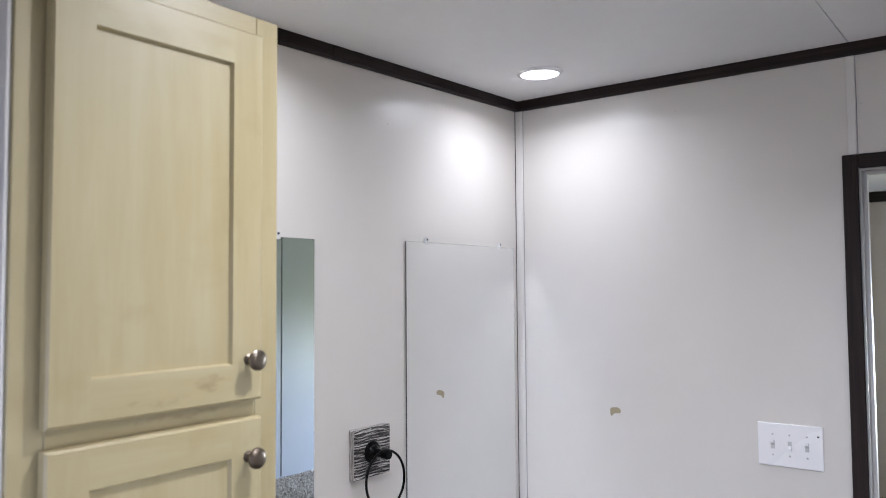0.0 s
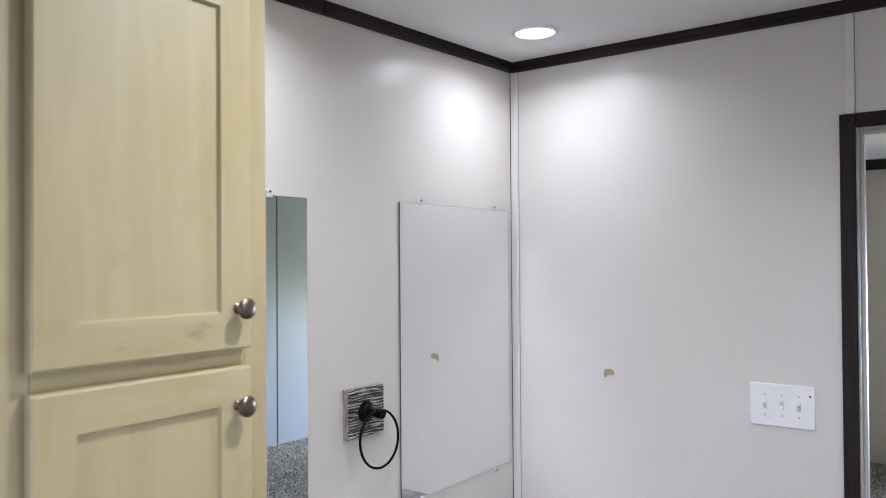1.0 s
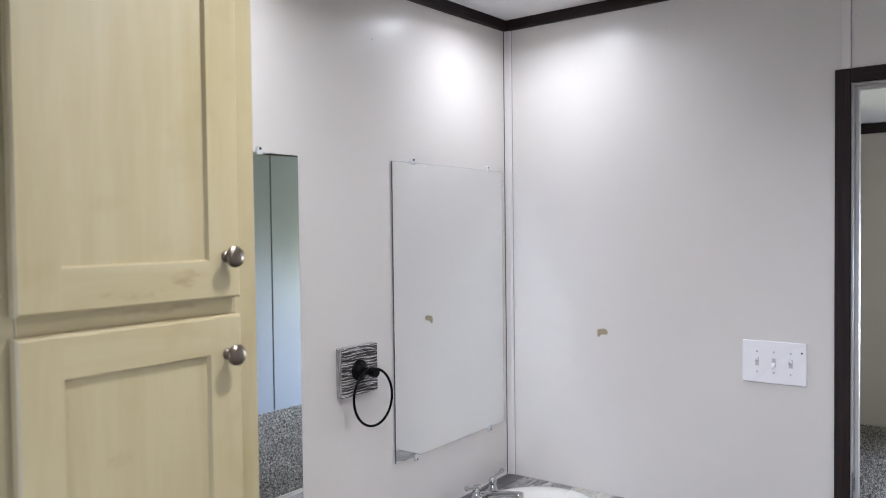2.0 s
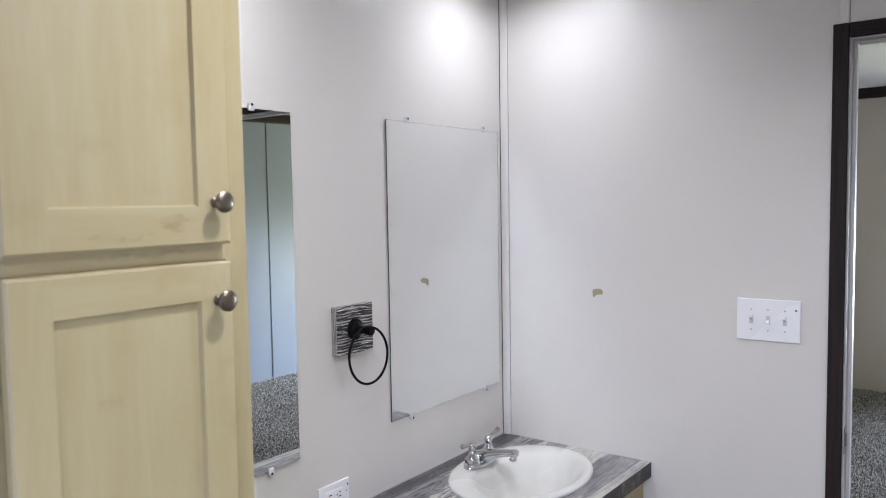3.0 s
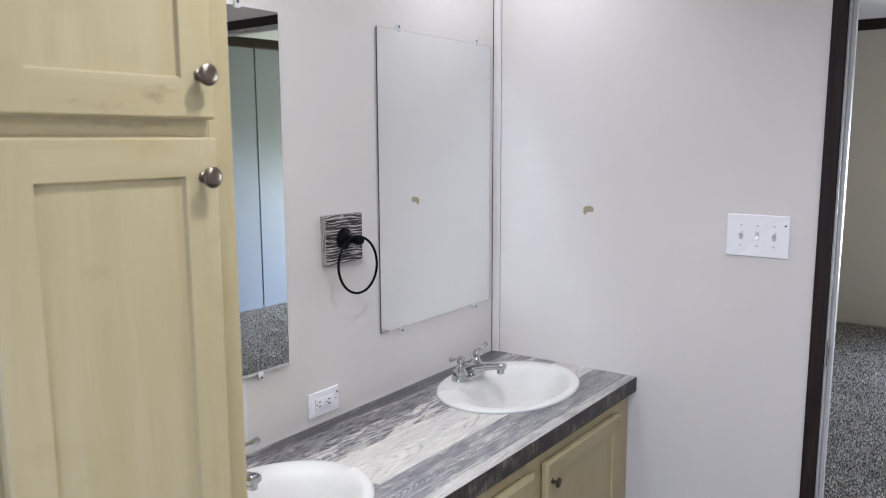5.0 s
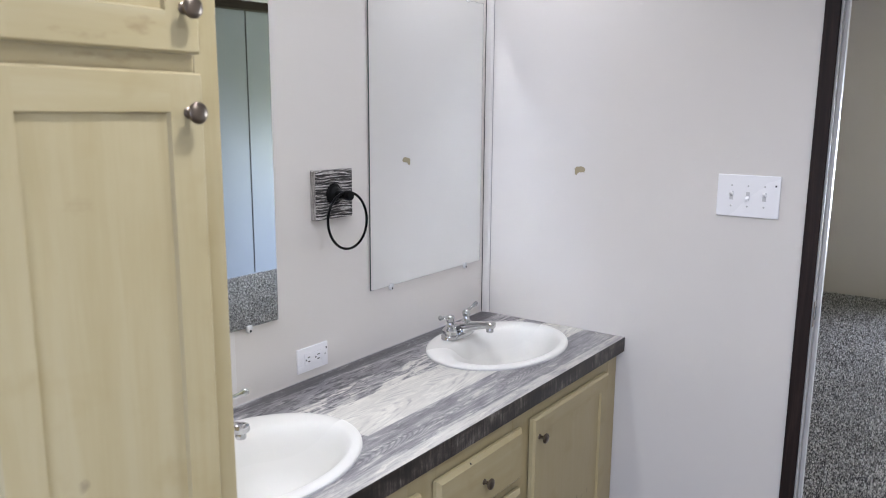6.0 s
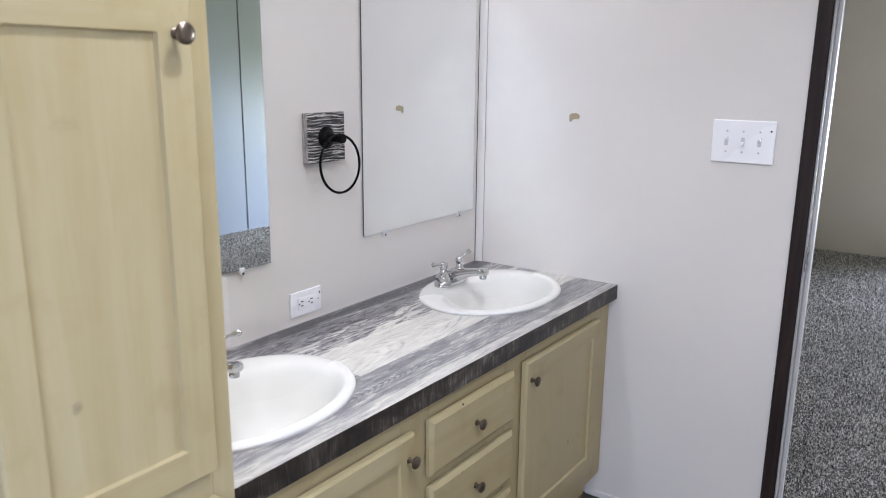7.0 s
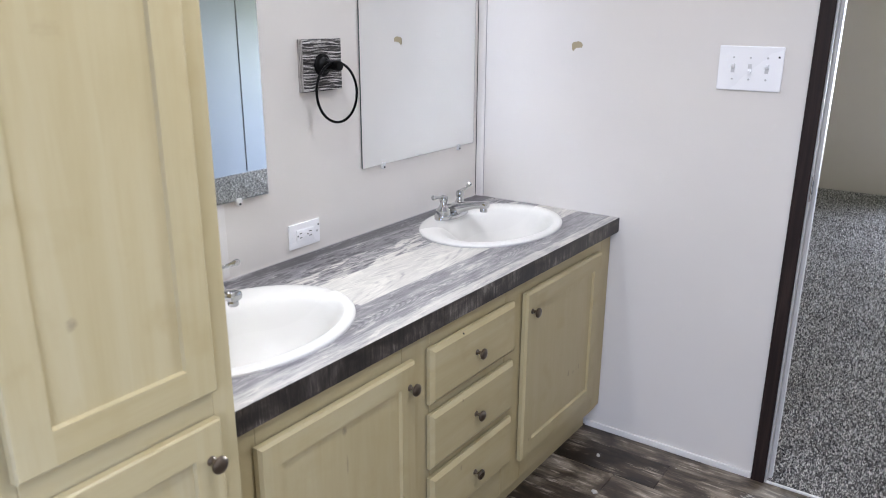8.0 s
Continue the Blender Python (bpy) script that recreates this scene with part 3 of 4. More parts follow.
part("casing", box(T, T + CT, DOOR_S, DOOR_N, DOOR_TOP + 0.0005, DOOR_TOP + CW, 0.002), DARK_Y, door)
JT = 0.005
part("jamb", box(-0.004, T + 0.002, DOOR_N - JT, DOOR_N - 0.0003, 0.0, DOOR_TOP - 0.0003, 0.0015), JAMB, door, "white door jamb")
part("jamb", box(-0.004, T + 0.002, DOOR_S + 0.0003, DOOR_S + JT, 0.0, DOOR_TOP - 0.0003, 0.0015), JAMB, door, "white door jamb")
part("jamb", box(-0.004, T + 0.002, DOOR_S + JT, DOOR_N - JT, DOOR_TOP - JT, DOOR_TOP - 0.0003, 0.0015), JAMB, door, "white head jamb")
part("door_stop", box(0.026, 0.056, DOOR_N - JT - 0.010, DOOR_N - JT, 0.0, DOOR_TOP - JT - 0.0004, 0.003, 2), JAMB, door, "white door stop moulding")
part("door_stop", box(0.026, 0.056, DOOR_S + JT, DOOR_S + JT + 0.010, 0.0, DOOR_TOP - JT - 0.0004, 0.003, 2), JAMB, door)
part("door_stop", box(0.026, 0.056, DOOR_S + JT + 0.010, DOOR_N - JT - 0.010, DOOR_TOP - JT - 0.010, DOOR_TOP - JT - 0.0004, 0.003, 2), JAMB, door)
strike = part("strike_plate", box(-0.0150, 0.018, DOOR_N - JT - 0.0022, DOOR_N - JT - 0.0002, 0.934, 1.008, 0.0006), NICKEL, door, "small dull nickel strike plate")
part("latch_hole", box(-0.002, 0.013, DOOR_N - JT - 0.0030, DOOR_N - JT - 0.0021, 0.953, 0.990), SLOT, strike)
part("threshold", box(-0.001, 0.0085, DOOR_S + JT, DOOR_N - JT, -0.002, 0.0055, 0.002, 2), plain("threshold_strip", (0.72, 0.71, 0.68), 0.35), door, "thin white metal carpet edge strip")

# window frames, both out of sight behind the camera's way
win = thing("window_1", "white framed bathroom window letting in daylight", "window", kind="structure")
for a, b, c, d in ((-1.90, -0.90, 0.80, 0.83), (-1.90, -0.90, 1.77, 1.80), (-1.90, -1.87, 0.83, 1.77), (-0.93, -0.90, 0.83, 1.77)):
    part("window_frame", box(BATH_W - T + 0.01, BATH_W - 0.02, a, b, c, d), JAMB, win)
win = thing("window_2", "white framed bedroom window letting in daylight", "window", kind="structure")
for a, b, c, d in ((-3.4, -2.1, 0.50, 0.53), (-3.4, -2.1, 1.62, 1.65), (-3.4, -3.37, 0.53, 1.62), (-2.13, -2.1, 0.53, 1.62)):
    part("window_frame", box(ROOM_E + 0.02, ROOM_E + 0.06, a, b, c, d), JAMB, win)


# ---- recessed lights and one added fill ----
def ceiling_light(x, y, watts):
    ob = thing("ceiling_light", "round flush white LED ceiling light, switched on", "ceiling light", pose(x, y, ceil_z(x), 0, math.degrees(-math.atan(RISE))), "ceiling lights")
    part("trim_ring", lathe([(0.0730, 0.002), (0.0730, -0.003), (0.0685, -0.0075), (0.0625, -0.009), (0.0595, -0.008), (0.059, 0.002)], seg=40, caps=False), PLASTIC, ob, "white rim", True)
    data = bpy.data.lights.new("led_light", "AREA")
    data.shape, data.size, data.energy, data.color, data.spread = "DISK", 0.116, watts, LED, radians(LED_SPREAD)
    new("led_light", data).matrix_world = pose(x, y, ceil_z(x) - 0.0085)
    part("diffuser", lathe([(0.0588, -0.0035), (0.052, -0.0055), (0, -0.006)], seg=40), LENS, ob, "glowing white diffuser", True)
    return ob


# the last one is an unseen fill, added to brighten east wall and vanity front
for x, y, watts in ((-0.320, -0.285, 2.45), (-1.330, -0.285, 2.7), (-1.52, -1.08, 7.3), (-1.45, -1.90, 8.0)):
    ceiling_light(x, y, watts)


# ---- cabinetry ----
def framed_door(x0, x1, z0, z1, front, back, rail, parent, cham=0.006, deep=0.008, soft=0.003):
    """A shaker door: stiles and rails round a recessed panel; y grows towards the back."""
    bm = bmesh.new()

    def ring(inset, y):
        return [bm.verts.new((x, y, z)) for x, z in ((x0 + inset, z0 + inset), (x1 - inset, z0 + inset), (x1 - inset, z1 - inset), (x0 + inset, z1 - inset))]

    loops = [ring(0, back), ring(0, front + soft), ring(soft, front)]
    for a, b in zip(loops, loops[1:]):
        for i in range(4):
            bm.faces.new((a[i], a[(i + 1) % 4], b[(i + 1) % 4], b[i])).material_index = 1 if i in (0, 2) else 0
    bm.faces.new(loops[0])
    o0, o1, i0, i1 = x0 + soft, x1 - soft, x0 + rail - cham, x1 - rail + cham
    p0, p1, q0, q1 = z0 + soft, z1 - soft, z0 + rail - cham, z1 - rail + cham

    def quad(a, b, c, d, k):
        bm.faces.new([bm.verts.new((x, front, z)) for x, z in ((a, c), (b, c), (b, d), (a, d))]).material_index = k

    quad(o0, i0, p0, p1, 0)
    quad(i1, o1, p0, p1, 0)
    quad(i0, i1, p0, q0, 1)
    quad(i0, i1, q1, p1, 1)
    inner, low = ring(rail - cham, front), ring(rail, front + deep)
    for i in range(4):
        bm.faces.new((inner[i], inner[(i + 1) % 4], low[(i + 1) % 4], low[i])).material_index = 1 if i in (0, 2) else 0
    leaf = part("door", bm, [WOOD_V, WOOD_H], parent)
    part("panel", box(x0 + rail - 0.001, x1 - rail + 0.001, front + deep, back - 0.001, z0 + rail - 0.001, z1 - rail + 0.001), WOOD_V, leaf)
    return leaf


def slab(x0, x1, z0, z1, front, back, cham, parent):
    """A drawer front with wide chamfered edges."""
    bm = bmesh.new()
    loops = []
    for inset, y in ((0, back), (0, front + cham * 0.75), (cham, front)):
        loops.append([bm.verts.new((x, y, z)) for x, z in ((x0 + inset, z0 + inset), (x1 - inset, z0 + inset), (x1 - inset, z1 - inset), (x0 + inset, z1 - inset))])
    for a, b in zip(loops, loops[1:]):
        for i in range(4):
            bm.faces.new((a[i], a[(i + 1) % 4], b[(i + 1) % 4], b[i]))
    bm.faces.new(loops[0])
    bm.faces.new(loops[-1])
    return part("drawer_front", bm, WOOD_H, parent)


KNOB = [(0.0090, 0.0), (0.0085, 0.0016), (0.0055, 0.0035), (0.0046, 0.0080), (0.0050, 0.0125), (0.0085, 0.0158), (0.0145, 0.0180), (0.0165, 0.0205), (0.0162, 0.0235), (0.0135, 0.0258), (0.0080, 0.0270), (0, 0.0275)]


def knob(x, z, front, parent):
    return part("knob", lathe([(a * 0.88, b * 0.92) for a, b in KNOB], Matrix.Translation((x, front, z)) @ pose(0, 0, 0, 90), 24), NICKEL, parent, "round brushed nickel knob", True)


def face_frame(members, y0, y1, parent):
    for x0, x1, z0, z1, level in members:
        part("rail" if level else "stile", box(x0, x1, y0, y1, z0, z1, 0.0012), WOOD_H if level else WOOD_V, parent)


# tall linen cabinet
CX0, CX1, CF, CD = -2.012, -1.638, -0.588, -0.607
linen = thing("linen_cabinet", "tall whitewashed pine linen cabinet with three panelled doors", "cabinet", pose(0, 0, 0))
part("carcass", box(CX0, CX1, CF + 0.019, -0.002, 0.09, 2.160, 0.001), WOOD_V, linen)
part("toe_kick", box(CX0 + 0.002, CX1 - 0.002, CF + 0.07, CF + 0.085, 0, 0.0895), WOOD_H, linen)
part("end_panel", box(CX0 - 0.006, CX0 - 0.0003, CF + 0.004, -0.002, 0.02, 2.158, 0.001), WALL, linen, "pale vinyl-faced end panel")
SW = 0.040
face_frame([(CX0, CX0 + SW, 0.09, 2.160, 0), (CX1 - SW, CX1, 0.09, 2.160, 0)] + [(CX0 + SW + 0.0004, CX1 - SW - 0.0004, a, b, 1) for a, b in ((2.11, 2.160), (1.572, 1.622), (0.838, 0.910), (0.09, 0.14))], CF, CF + 0.0188, linen)
D0, D1 = -1.979, -1.680
for z0, z1, kz in ((1.609, 2.128, 1.670), (0.898, 1.585, 1.537), (0.115, 0.852, 0.794)):
    leaf = framed_door(D0, D1, z0, z1, CD, CF - 0.0035, 0.0535, linen, 0.0025, 0.0065)
    knob(-1.704, kz - 0.0045, CD, leaf)

# vanity base, its front a touch out of square with the wall
VAN = pose(0, -0.541, 0, 0, 0, math.degrees(-math.atan(0.02)))
VL = -1.628
vanity = thing("vanity_cabinet", "whitewashed pine double vanity with two doors and drawers", "vanity", VAN)
bm = box(VL + 0.004, -0.030, 0.019, 0.492, 0.100, 0.116)
for a, b in ((VL + 0.004, VL + 0.020), (-0.688, -0.672), (-1.030, -1.014), (-0.046, -0.030)):
    box(a, b, 0.019, 0.492, 0.116, 0.7480, bm=bm)
box(VL + 0.020, -0.046, 0.486, 0.492, 0.116, 0.7480, bm=bm)
part("carcass", bm, WOOD_V, vanity)
part("toe_kick", box(VL + 0.004, -0.016, 0.052, 0.066, 0, 0.0995), WOOD_H, vanity)
part("end_filler", box(-0.0365, -0.004, 0.003, 0.018, 0.100, 0.7480, 0.001), WOOD_V, vanity)
face_frame([(-0.078, -0.0395, 0.100, 0.7485, 0), (-0.680, -0.572, 0.100, 0.7485, 0), (-1.122, -1.020, 0.100, 0.7485, 0), (VL, -1.540, 0.100, 0.7485, 0)]
           + [(a, b, c, d, 1) for a, b in ((-0.5716, -0.0784), (-1.0196, -0.6804), (-1.5396, -1.1224)) for c, d in ((0.685, 0.7485), (0.100, 0.205))]
           + [(-1.0196, -0.6804, 0.522, 0.566, 1), (-1.0196, -0.6804, 0.346, 0.392, 1)], 0.0, 0.0188, vanity)
VF, VB = -0.0225, -0.0050
leaf = framed_door(-0.598, -0.116, 0.178, 0.706, VF, VB, 0.056, vanity, 0.004, 0.007, 0.006)
knob(-0.570, 0.648, VF, leaf)
leaf = framed_door(-1.550, -1.097, 0.172, 0.700, VF, VB, 0.056, vanity, 0.004, 0.007, 0.006)
knob(-1.121, 0.643, VF, leaf)
for z0, z1 in ((0.558, 0.703), (0.382, 0.530), (0.208, 0.356)):
    front = slab(-1.037, -0.657, z0, z1, VF, VB, 0.011, vanity)
    knob(-0.848, (z0 + z1) / 2 - 0.003, VF, front)

part("nail_hole", lathe([(0.0030, 0.0), (0.0026, 0.0008), (0, 0.0010)], Matrix.Translation((-0.905, VF + 0.0040, 0.697)) @ pose(0, 0, 0, 52), 10), SLOT, vanity, "tiny dark nail hole")

# ---- countertop with two cut-outs ----
TOP, EDGE = 0.797, 0.748
SINKS = ((-0.326, -0.266), (-1.347, -0.268))


def ellipse(cx, cy, a, b, n=64):
    return [(cx + a * math.cos(2 * math.pi * i / n), cy + b * math.sin(2 * math.pi * i / n)) for i in range(n)]


bm = bmesh.new()
edges = []
outer = [(0, 0), (-1.637, 0), (-1.637, -0.5293), (0, -0.562)]
for loop in [outer] + [ellipse(cx, cy, 0.240, 0.176) for cx, cy in SINKS]:
    vs = [bm.verts.new((x, y, TOP)) for x, y in loop]
    edges += [bm.edges.new((vs[i], vs[(i + 1) % len(vs)])) for i in range(len(vs))]
bmesh.ops.triangle_fill(bm, use_beauty=True, use_dissolve=False, edges=edges)
holes = [f for f in bm.faces if any(((f.calc_center_median().x - cx) / 0.240) ** 2 + ((f.calc_center_median().y - cy) / 0.176) ** 2 < 0.99 for cx, cy in SINKS)]
bmesh.ops.delete(bm, geom=holes, context="FACES")
low = bmesh.ops.extrude_face_region(bm, geom=bm.faces[:])
for v in low["geom"]:
    if isinstance(v, bmesh.types.BMVert):
        v.co.z = TOP - 0.018
counter = tagged(link("countertop", bm, LAMINATE), "grey and cream plank-patterned laminate vanity countertop", "countertop")


def front_strip(x0, x1):
    made = box(x0, x1, 0, 1, EDGE, TOP - 0.0002)
    for v in made.verts:
        v.co.y = -0.5620 - 0.02 * v.co.x + (0.0185 if v.co.y > 0.5 else -0.0012)
    return made


part("edge_band", front_strip(-0.9895, -0.0005), LAM_EDGE, counter, "charcoal laminate front edge")
part("edge_band", front_strip(-1.637, -0.9905), LAM_EDGE, counter, "charcoal laminate front edge")
part("caulk_line", tube([(-1.637, -0.001, TOP), (-0.03, -0.001, TOP)], 0.0019, 8), CAULK, counter, "thin bead of pale caulk")


# ---- sinks ----
def sink(cx, cy):
    ob = thing("sink", "oval white drop-in porcelain basin set in the countertop", "sink", pose(cx, cy, TOP), "vanity sinks")
    rings = [(0.243, 0.178, 0, -0.020), (0.272, 0.206, 0, 0.0004), (0.2790, 0.2125, 0, 0.002), (0.2805, 0.2140, 0, 0.005), (0.2785, 0.2120, 0, 0.0080), (0.272, 0.206, 0, 0.0102),
             (0.258, 0.191, -0.003, 0.0112), (0.250, 0.178, -0.012, 0.0108), (0.242, 0.1665, -0.0205, 0.0095), (0.2355, 0.1590, -0.0250, 0.0065), (0.2290, 0.1530, -0.0275, 0.0010), (0.2200, 0.1465, -0.0290, -0.009), (0.203, 0.134, -0.031, -0.034),
             (0.172, 0.112, -0.031, -0.080), (0.128, 0.084, -0.028, -0.112), (0.070, 0.052, -0.024, -0.128), (0.024, 0.024, -0.022, -0.133)]
    bm = bmesh.new()
    n = 72
    rings = [(a * 0.972, b * 0.968, dy, z) for a, b, dy, z in rings]
    loops = [[bm.verts.new((a * math.cos(2 * math.pi * i / n), dy + b * math.sin(2 * math.pi * i / n), z)) for i in range(n)] for a, b, dy, z in rings]
    for a, b in zip(loops, loops[1:]):
        for i in range(n):
            bm.faces.new((a[i], a[(i + 1) % n], b[(i + 1) % n], b[i]))
    part("basin", bm, PORCELAIN, ob, "", True)
    part("drain", lathe([(0.0235, -0.1335), (0.022, -0.1305), (0.017, -0.1320), (0, -0.1325)], Matrix.Translation((0, -0.022, 0)), 24), CHROME, ob, "chrome drain", True)
    part("sealant", lathe([(0.999, 0.0002), (1.0, 0.0015), (0.985, 0.0035)], Matrix.Diagonal((0.2736, 0.2081, 1, 1)), 64, caps=False), CAULK, ob)
    return ob


# ---- faucets ----
def faucet(cx, cy, reach):
    ob = thing("faucet", "chrome two-handle centerset faucet with lever handles", "faucet", pose(cx, cy, TOP + 0.0112), "vanity faucets")
    n = 40
    bm = bmesh.new()
    loops = []
    for grow, z in ((0.0, 0.0), (0.002, 0.003), (0.001, 0.009), (-0.003, 0.0145), (-0.008, 0.0175), (-0.014, 0.0190)):
        loops.append([bm.verts.new((math.copysign(abs(math.cos(a)) ** 0.75, math.cos(a)) * (0.079 + grow), math.sin(a) * (0.032 + grow), z)) for a in (2 * math.pi * i / n for i in range(n))])
    for a, b in zip(loops, loops[1:]):
        for i in range(n):
            bm.faces.new((a[i], a[(i + 1) % n], b[(i + 1) % n], b[i]))
    bm.faces.new(loops[0])
    bm.faces.new(loops[-1])
    part("base", bm, CHROME, ob, "", True)
    bm = bmesh.new()
    loops = []
    m = 24
    for y, w, z0, z1 in ((0.026, 0.016, 0.010, 0.030), (0.018, 0.023, 0.006, 0.038), (0.0, 0.0270, 0.004, 0.0430), (-0.018, 0.0265, 0.005, 0.0470), (-0.038, 0.0235, 0.014, 0.0515), (-0.062, 0.0200, 0.0270, 0.0560),
                         (-0.088, 0.0172, 0.0365, 0.0605), (-0.108, 0.0160, 0.0415, 0.0635), (-0.117, 0.0158, 0.0430, 0.0645), (-0.118, 0.0172, 0.0415, 0.0660), (-0.131, 0.0170, 0.0425, 0.0668), (-0.1355, 0.0155, 0.0445, 0.0650), (-0.1370, 0.0110, 0.0480, 0.0620)):
        zc, h = (z0 + z1) / 2, (z1 - z0) / 2
        loops.append([bm.verts.new((math.copysign(abs(math.cos(a)) ** 0.7, math.cos(a)) * w, y, zc + math.copysign(abs(math.sin(a)) ** 0.7, math.sin(a)) * h)) for a in (2 * math.pi * i / m for i in range(m))])
    for a, b in zip(loops, loops[1:]):
        for i in range(m):
            bm.faces.new((a[i], a[(i + 1) % m], b[(i + 1) % m], b[i]))
    bm.faces.new(loops[0])
    bm.faces.new(loops[-1])
    part("spout", bm, CHROME, ob, "", True)
    part("aerator", lathe([(0.0105, 0.050), (0.0118, 0.048), (0.0118, 0.033), (0.010, 0.031), (0, 0.031)], Matrix.Translation((0, -0.123, 0)), 20), CHROME, ob, "", True)
    part("lift_rod", lathe([(0.0022, 0.012), (0.0022, 0.048), (0.0045, 0.050), (0.0058, 0.056), (0.0045, 0.062), (0, 0.064)], Matrix.Translation((0, 0.022, 0)), 14), CHROME, ob, "", True)
    for side in (-1, 1):
        bell = [(0.0285, 0.006), (0.0290, 0.012), (0.0272, 0.0155), (0.0250, 0.017), (0.0244, 0.026), (0.0252, 0.0285), (0.0240, 0.031), (0.0185, 0.036), (0.0138, 0.042), (0.0112, 0.049), (0.0104, 0.055), (0.0124, 0.0575), (0.0138, 0.062), (0.0140, 0.067), (0.0122, 0.073), (0.0075, 0.0775), (0, 0.079)]
        grip = part("handle", lathe(bell, Matrix.Translation((side * 0.047, 0, 0)), 22), CHROME, ob, "chrome bell-shaped lever handle", True)
        out, up, fro = (0.048, 0.006, 0.010) if side < 0 else reach
        ends = [(side * (0.047 + out * f), fro * f, 0.071 + up * f) for f in (0.0, 0.22, 0.42, 0.60, 0.76, 0.88, 0.96, 1.0)]
        part("lever", tube(ends, [0.0072, 0.0050, 0.0042, 0.0046, 0.0066, 0.0082, 0.0070, 0.0030], 12), CHROME, grip, "", True)
    return ob


for cx, cy in SINKS:
    sink(cx, cy)
faucet(SINKS[0][0] - 0.018, SINKS[0][1] + 0.144, (0.046, 0.023, -0.013))
faucet(SINKS[1][0] + 0.007, SINKS[1][1] + 0.158, (0.056, 0.016, -0.030))


# ---- mirrors ----
def mirror(x0, x1, z0, z1, turn=0.0, slip=0.0):
    out = (x1 - x0) / 2 * math.sin(radians(turn))
    ob = thing("mirror", "frameless rectangular wall mirror held by clear clips", "mirror", pose((x0 + x1) / 2, -out, z0, 0, 0, -turn), "vanity mirrors")
    w, h = (x1 - x0) / 2, z1 - z0
    bm = box(-w, w, -0.0062, -0.0022, 0, h, 0.0006)
    for f in bm.faces:
        f.material_index = 0 if f.normal.y < -0.9 else 1
    part("pane", bm, [SILVER, GLASS_EDGE], ob, "silvered glass")
    for cx in (-w + 0.097, w - 0.097):
        for up, z in ((-1, 0.0), (1, h)):
            cx += slip if up > 0 else 0.0
            bm = box(cx - 0.0085, cx + 0.0085, -0.0100, 0, z - 0.006 if up < 0 else z - 0.0060, z + 0.0060 if up < 0 else z + 0.006, 0.0028, 2)
            bm2 = lathe([(0.0062, 0.0), (0.0070, 0.004), (0.0060, 0.0095), (0.0035, 0.0105), (0, 0.0106)], Matrix.Translation((cx, 0, z + up * 0.0085)) @ pose(0, 0, 0, 90), 16)
            clip = part("clip", join(bm, bm2), CLIP, ob, "clear plastic mirror clip", True)
            part("screw", lathe([(0.0034, 0.0107), (0.0030, 0.0120), (0, 0.0124)], Matrix.Translation((cx, 0, z + up * 0.0085)) @ pose(0, 0, 0, 90), 12), SLOT, clip, "dark screw head")
    return ob


mirror(-0.646, -0.036, 0.998, 1.902)
mirror(-1.634, -1.024, 0.997, 1.890, 0.7, -0.026)


# ---- towel ring ----
ring = thing("towel_ring", "black towel ring on a limed barn-wood square", "towel ring", pose(-0.817, 0, 1.309))
bm = box(-0.0690, 0.0765, -0.0225, -0.0004, -0.068, 0.067, 0.0018)
# top and sides take the paler wood: overhead light put into the colour
for f in bm.faces:
    f.material_index = 1 if abs(f.normal.x) > 0.9 or f.normal.z > 0.9 else 0
part("backplate", bm, [BARN, BARN_SIDE], ring, "grey streaked barn-wood block")
part("flange", lathe([(0.0300, 0.0224), (0.0300, 0.026), (0.0275, 0.0285), (0.0215, 0.030), (0.0205, 0.0325), (0.0150, 0.036), (0.0105, 0.040), (0.0095, 0.046)], pose(0, 0, 0, 90), 28), BLACK, ring, "", True)
part("post", lathe([(0.0125, 0.038), (0.0115, 0.044), (0.0115, 0.062), (0.0130, 0.065), (0.0138, 0.071), (0.0138, 0.083), (0.0122, 0.0868), (0, 0.0875)], pose(0, 0, 0, 90), 22), BLACK, ring, "", True)
R = 0.0775
part("hoop", tube([(R * math.sin(a), -0.0735 + 0.004 * math.cos(a), -0.0690 + R * math.cos(a)) for a in (2 * math.pi * i / 56 for i in range(56))], 0.0036, 10, True, upright=(0, 1, 0)), BLACK, ring, "round black metal hoop", True)


# ---- switch plate and outlet ----
switch = thing("light_switch", "white three-gang toggle switch plate", "light switch", pose(0, -0.919, 1.295))
part("plate", box(-0.0065, 0, -0.0885, 0.0885, -0.0622, 0.0622, 0.0032, 3), PLASTIC, switch)
for dy, up in ((0.0465, 1), (0.0, -1), (-0.0465, 1)):
    part("slot", box(-0.0069, -0.0064, dy - 0.0052, dy + 0.0052, -0.0125, 0.0125), plain("toggle_slot", (0.55, 0.54, 0.54), 0.5), switch)
    tog = box(-0.0185, -0.0064, dy - 0.0044, dy + 0.0044, -0.0042, 0.0042, 0.0014)
    for v in tog.verts:
        v.co.z += up * (0.0035 + (-v.co.x - 0.0064) * 0.55)
    part("toggle", tog, PLASTIC, switch)
    for dz in (-0.0302, 0.0302):
        part("screw", lathe([(0.0031, 0.0064), (0.0027, 0.0076), (0, 0.0080)], Matrix.Translation((0, dy, dz)) @ pose(0, 0, 0, 0, -90), 12), STEEL, switch)
part("sticker_dot", box(-0.0069, -0.0064, -0.079, -0.074, 0.031, 0.036), SLOT, switch, "tiny dark mark")

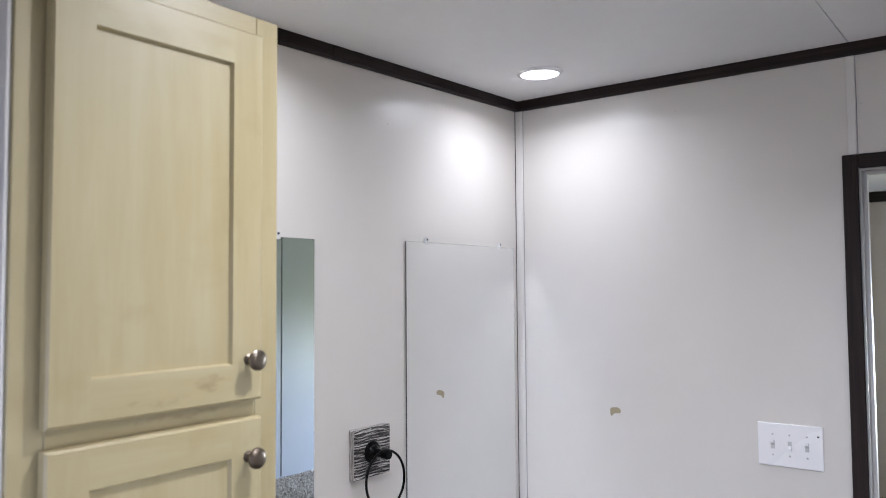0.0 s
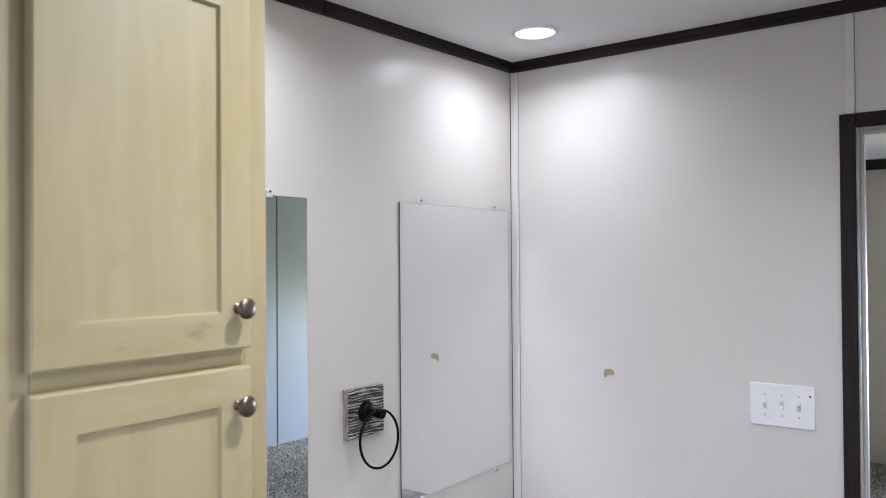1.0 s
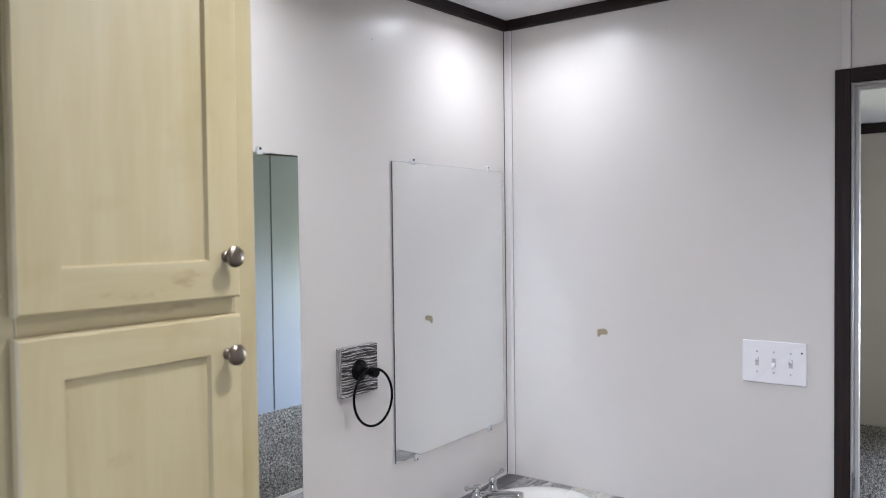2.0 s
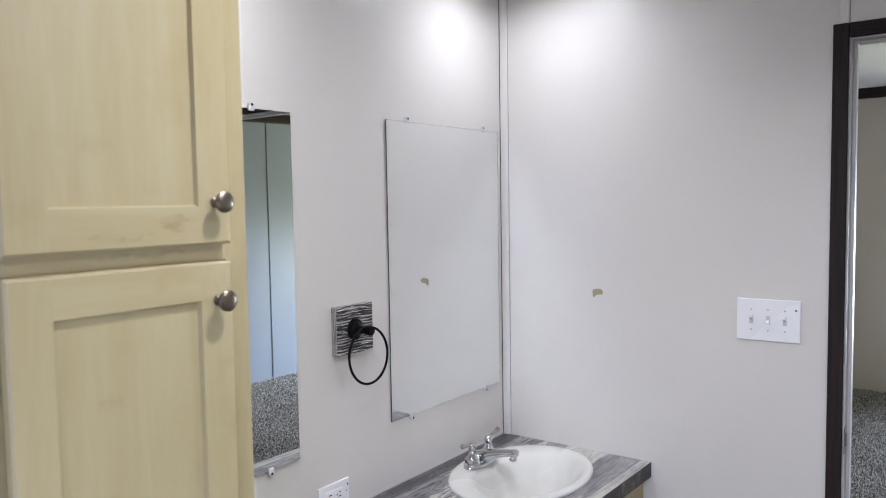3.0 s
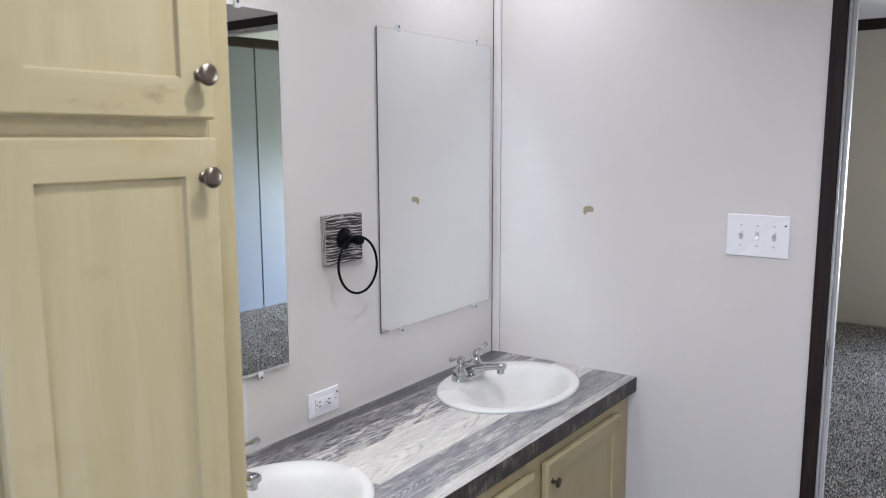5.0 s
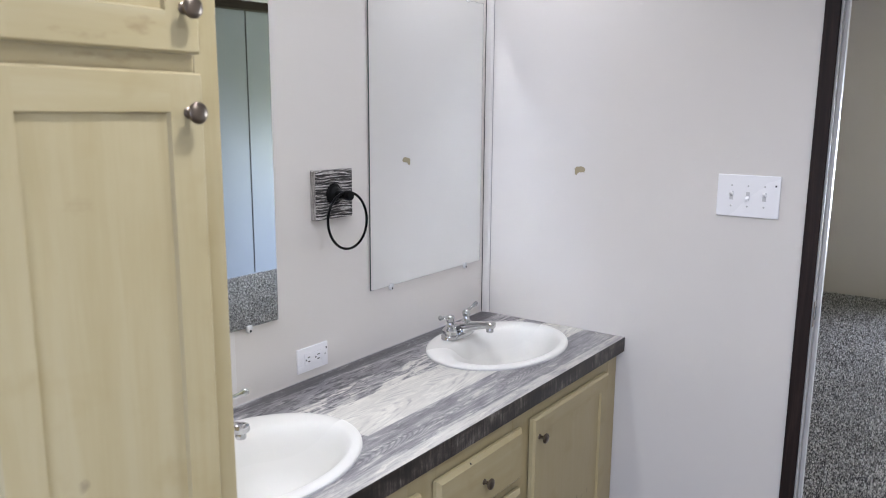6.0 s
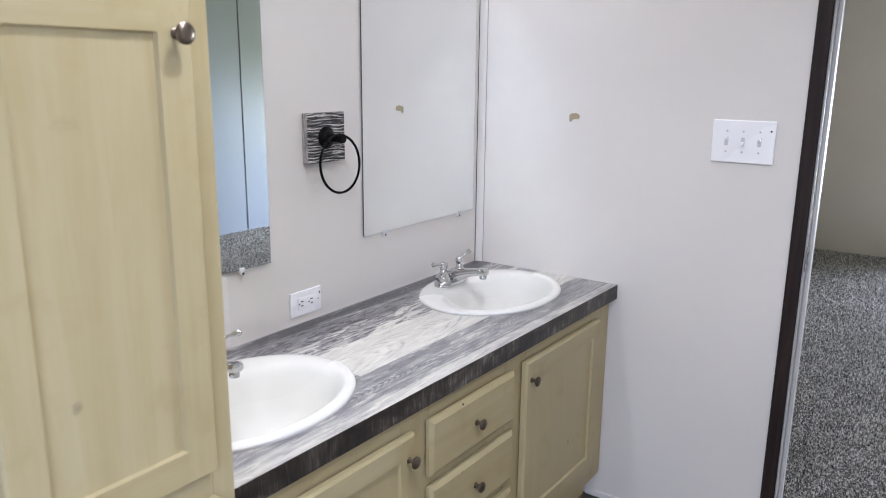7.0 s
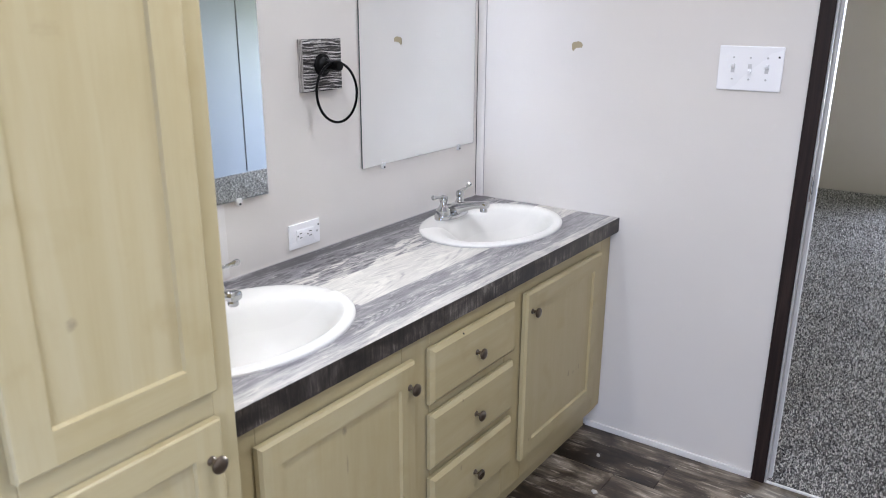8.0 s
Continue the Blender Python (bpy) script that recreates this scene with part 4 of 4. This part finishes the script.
outlet = thing("power_outlet", "white horizontal ground-fault outlet and cover plate", "power outlet", pose(-0.895, 0, 0.856))
part("plate", box(-0.0588, 0.0588, -0.0060, 0, -0.0348, 0.0348, 0.0028, 3), PLASTIC, outlet)
part("insert", box(-0.0335, 0.0335, -0.0085, -0.0055, -0.0165, 0.0165, 0.0012, 2), PLASTIC, outlet, "", True)
for s in (-1, 1):
    for dz in (-0.0062, 0.0062):
        part("contact_slot", box(s * 0.0185 - 0.0046, s * 0.0185 + 0.0046, -0.0089, -0.0084, dz - 0.0013, dz + 0.0013), SLOT, outlet)
    part("ground_slot", lathe([(0.0023, 0.0084), (0.0023, 0.0089), (0, 0.0090)], Matrix.Translation((s * 0.0185 - 0.0105, 0, 0)) @ pose(0, 0, 0, 90), 10), SLOT, outlet)
for dz in (-0.004, 0.004):
    part("button", box(-0.0045, 0.0045, -0.0095, -0.0084, dz - 0.0025, dz + 0.0025, 0.0006), PLASTIC, outlet)
for s in (-1, 1):
    part("screw", lathe([(0.0030, 0.0059), (0.0026, 0.0070), (0, 0.0073)], Matrix.Translation((s * 0.0475, 0, 0)) @ pose(0, 0, 0, 90), 12), STEEL if s > 0 else PLASTIC, outlet)
part("sticker_dot", box(0.050, 0.0545, -0.0064, -0.0059, 0.014, 0.020), SLOT, outlet, "tiny dark mark")

# ---- crumbs of broken wallboard on the floor ----
def crumb(x, y, size, seed):
    rnd = random.Random(seed)
    bm = bmesh.new()
    bmesh.ops.create_icosphere(bm, subdivisions=2, radius=1.0)
    for v in bm.verts:
        k = rnd.uniform(0.72, 1.12)
        v.co = Vector((v.co.x * size * k, v.co.y * size * 0.7 * k, max(v.co.z, -0.35) * size * 0.45 * k))
    low = min(v.co.z for v in bm.verts)
    for v in bm.verts:
        v.co.z -= low
    ob = link("plaster_crumb", bm, CRUMB)
    ob.matrix_world = pose(x, y, 0.0002, 0, 0, rnd.uniform(0, 180))
    return tagged(ob, "small pale crumb of broken wallboard lying on the floor", "crumb", "crumbs on the floor")


CRUMB = plain("broken_gypsum", (0.50, 0.47, 0.42), 0.9, grain=0.2, scale=200)
for x, y, size, seed in ((-0.171, -0.618, 0.010, 1), (-0.371, -0.694, 0.013, 2), (-0.055, -0.922, 0.004, 3), (-0.092, -0.862, 0.003, 4)):
    crumb(x, y, size, seed)

# ---- carpet pile ----
rng = np.random.default_rng(3)
step = 0.0082
gx, gy = np.meshgrid(np.arange(0.016, ROOM_E - 0.01, step), np.arange(ROOM_S + 0.01, ROOM_N - 0.01, step))
cx = gx.ravel() + rng.uniform(-0.0036, 0.0036, gx.size)
cy = gy.ravel() + rng.uniform(-0.0036, 0.0036, gx.size)
keep = (cx > T + 0.006) | ((cy < DOOR_N - JT - 0.012) & (cy > DOOR_S + JT + 0.012))
cx, cy = cx[keep], cy[keep]
n = cx.size
rad = rng.uniform(0.0027, 0.0046, n)
tall = rng.uniform(0.005, 0.012, n)
lean = rng.uniform(-0.004, 0.004, (n, 2))
turn = rng.uniform(0, 2 * math.pi, n)
verts = np.zeros((n, 4, 3))
for i in range(3):
    a = turn + i * 2 * math.pi / 3
    verts[:, i] = np.stack([cx + rad * np.cos(a), cy + rad * np.sin(a), np.full(n, 0.003)], 1)
verts[:, 3] = np.stack([cx + lean[:, 0], cy + lean[:, 1], 0.004 + tall], 1)
first = (np.arange(n) * 4)[:, None]
faces = np.concatenate([first + np.array(t) for t in ((0, 1, 3), (1, 2, 3), (2, 0, 3))])
me = bpy.data.meshes.new("carpet_pile")
me.from_pydata(verts.reshape(-1, 3).tolist(), [], faces.tolist())
me.materials.append(FIBRE)
pile = new("carpet_pile", me)
pile.parent = carpet
tagged(pile, "short grey and off-white carpet tufts", kind="stuff")

# ---- floor planks ----
PW, PLEN = 0.152, 0.915
boards = {}


def plank(x0, x1, y0, y1):
    """One floor board; alike boards share a mesh."""
    key = (round(x1 - x0, 4), round(y1 - y0, 4))
    if key not in boards:
        bm = box(-key[0] / 2 + 0.0005, key[0] / 2 - 0.0005, -key[1] / 2 + 0.0005, key[1] / 2 - 0.0005, -0.0038, 0.0, 0.0009)
        boards[key] = bpy.data.meshes.new("plank")
        bm.to_mesh(boards[key])
        bm.free()
        boards[key].materials.append(PLANK)
    ob = new("plank", boards[key])
    ob.location = ((x0 + x1) / 2, (y0 + y1) / 2, 0)
    ob.parent = subfloor


JOINTS = (-0.31, -0.84, -0.705)
edge, i = -0.0010, 0
while edge > BATH_W + 0.005:
    x0 = max(edge - (0.0895 if i == 0 else PW), BATH_W)
    y = JOINTS[i] if i < 3 else -(i * 0.37 % 1.0) * PLEN
    while y < 0.0:
        y += PLEN
    while y > BATH_S:
        y0, y1 = max(y - PLEN, BATH_S), min(y, 0.0)
        if y1 - y0 > 0.01:
            plank(x0, edge, y0, y1)
        y -= PLEN
    edge, i = x0, i + 1
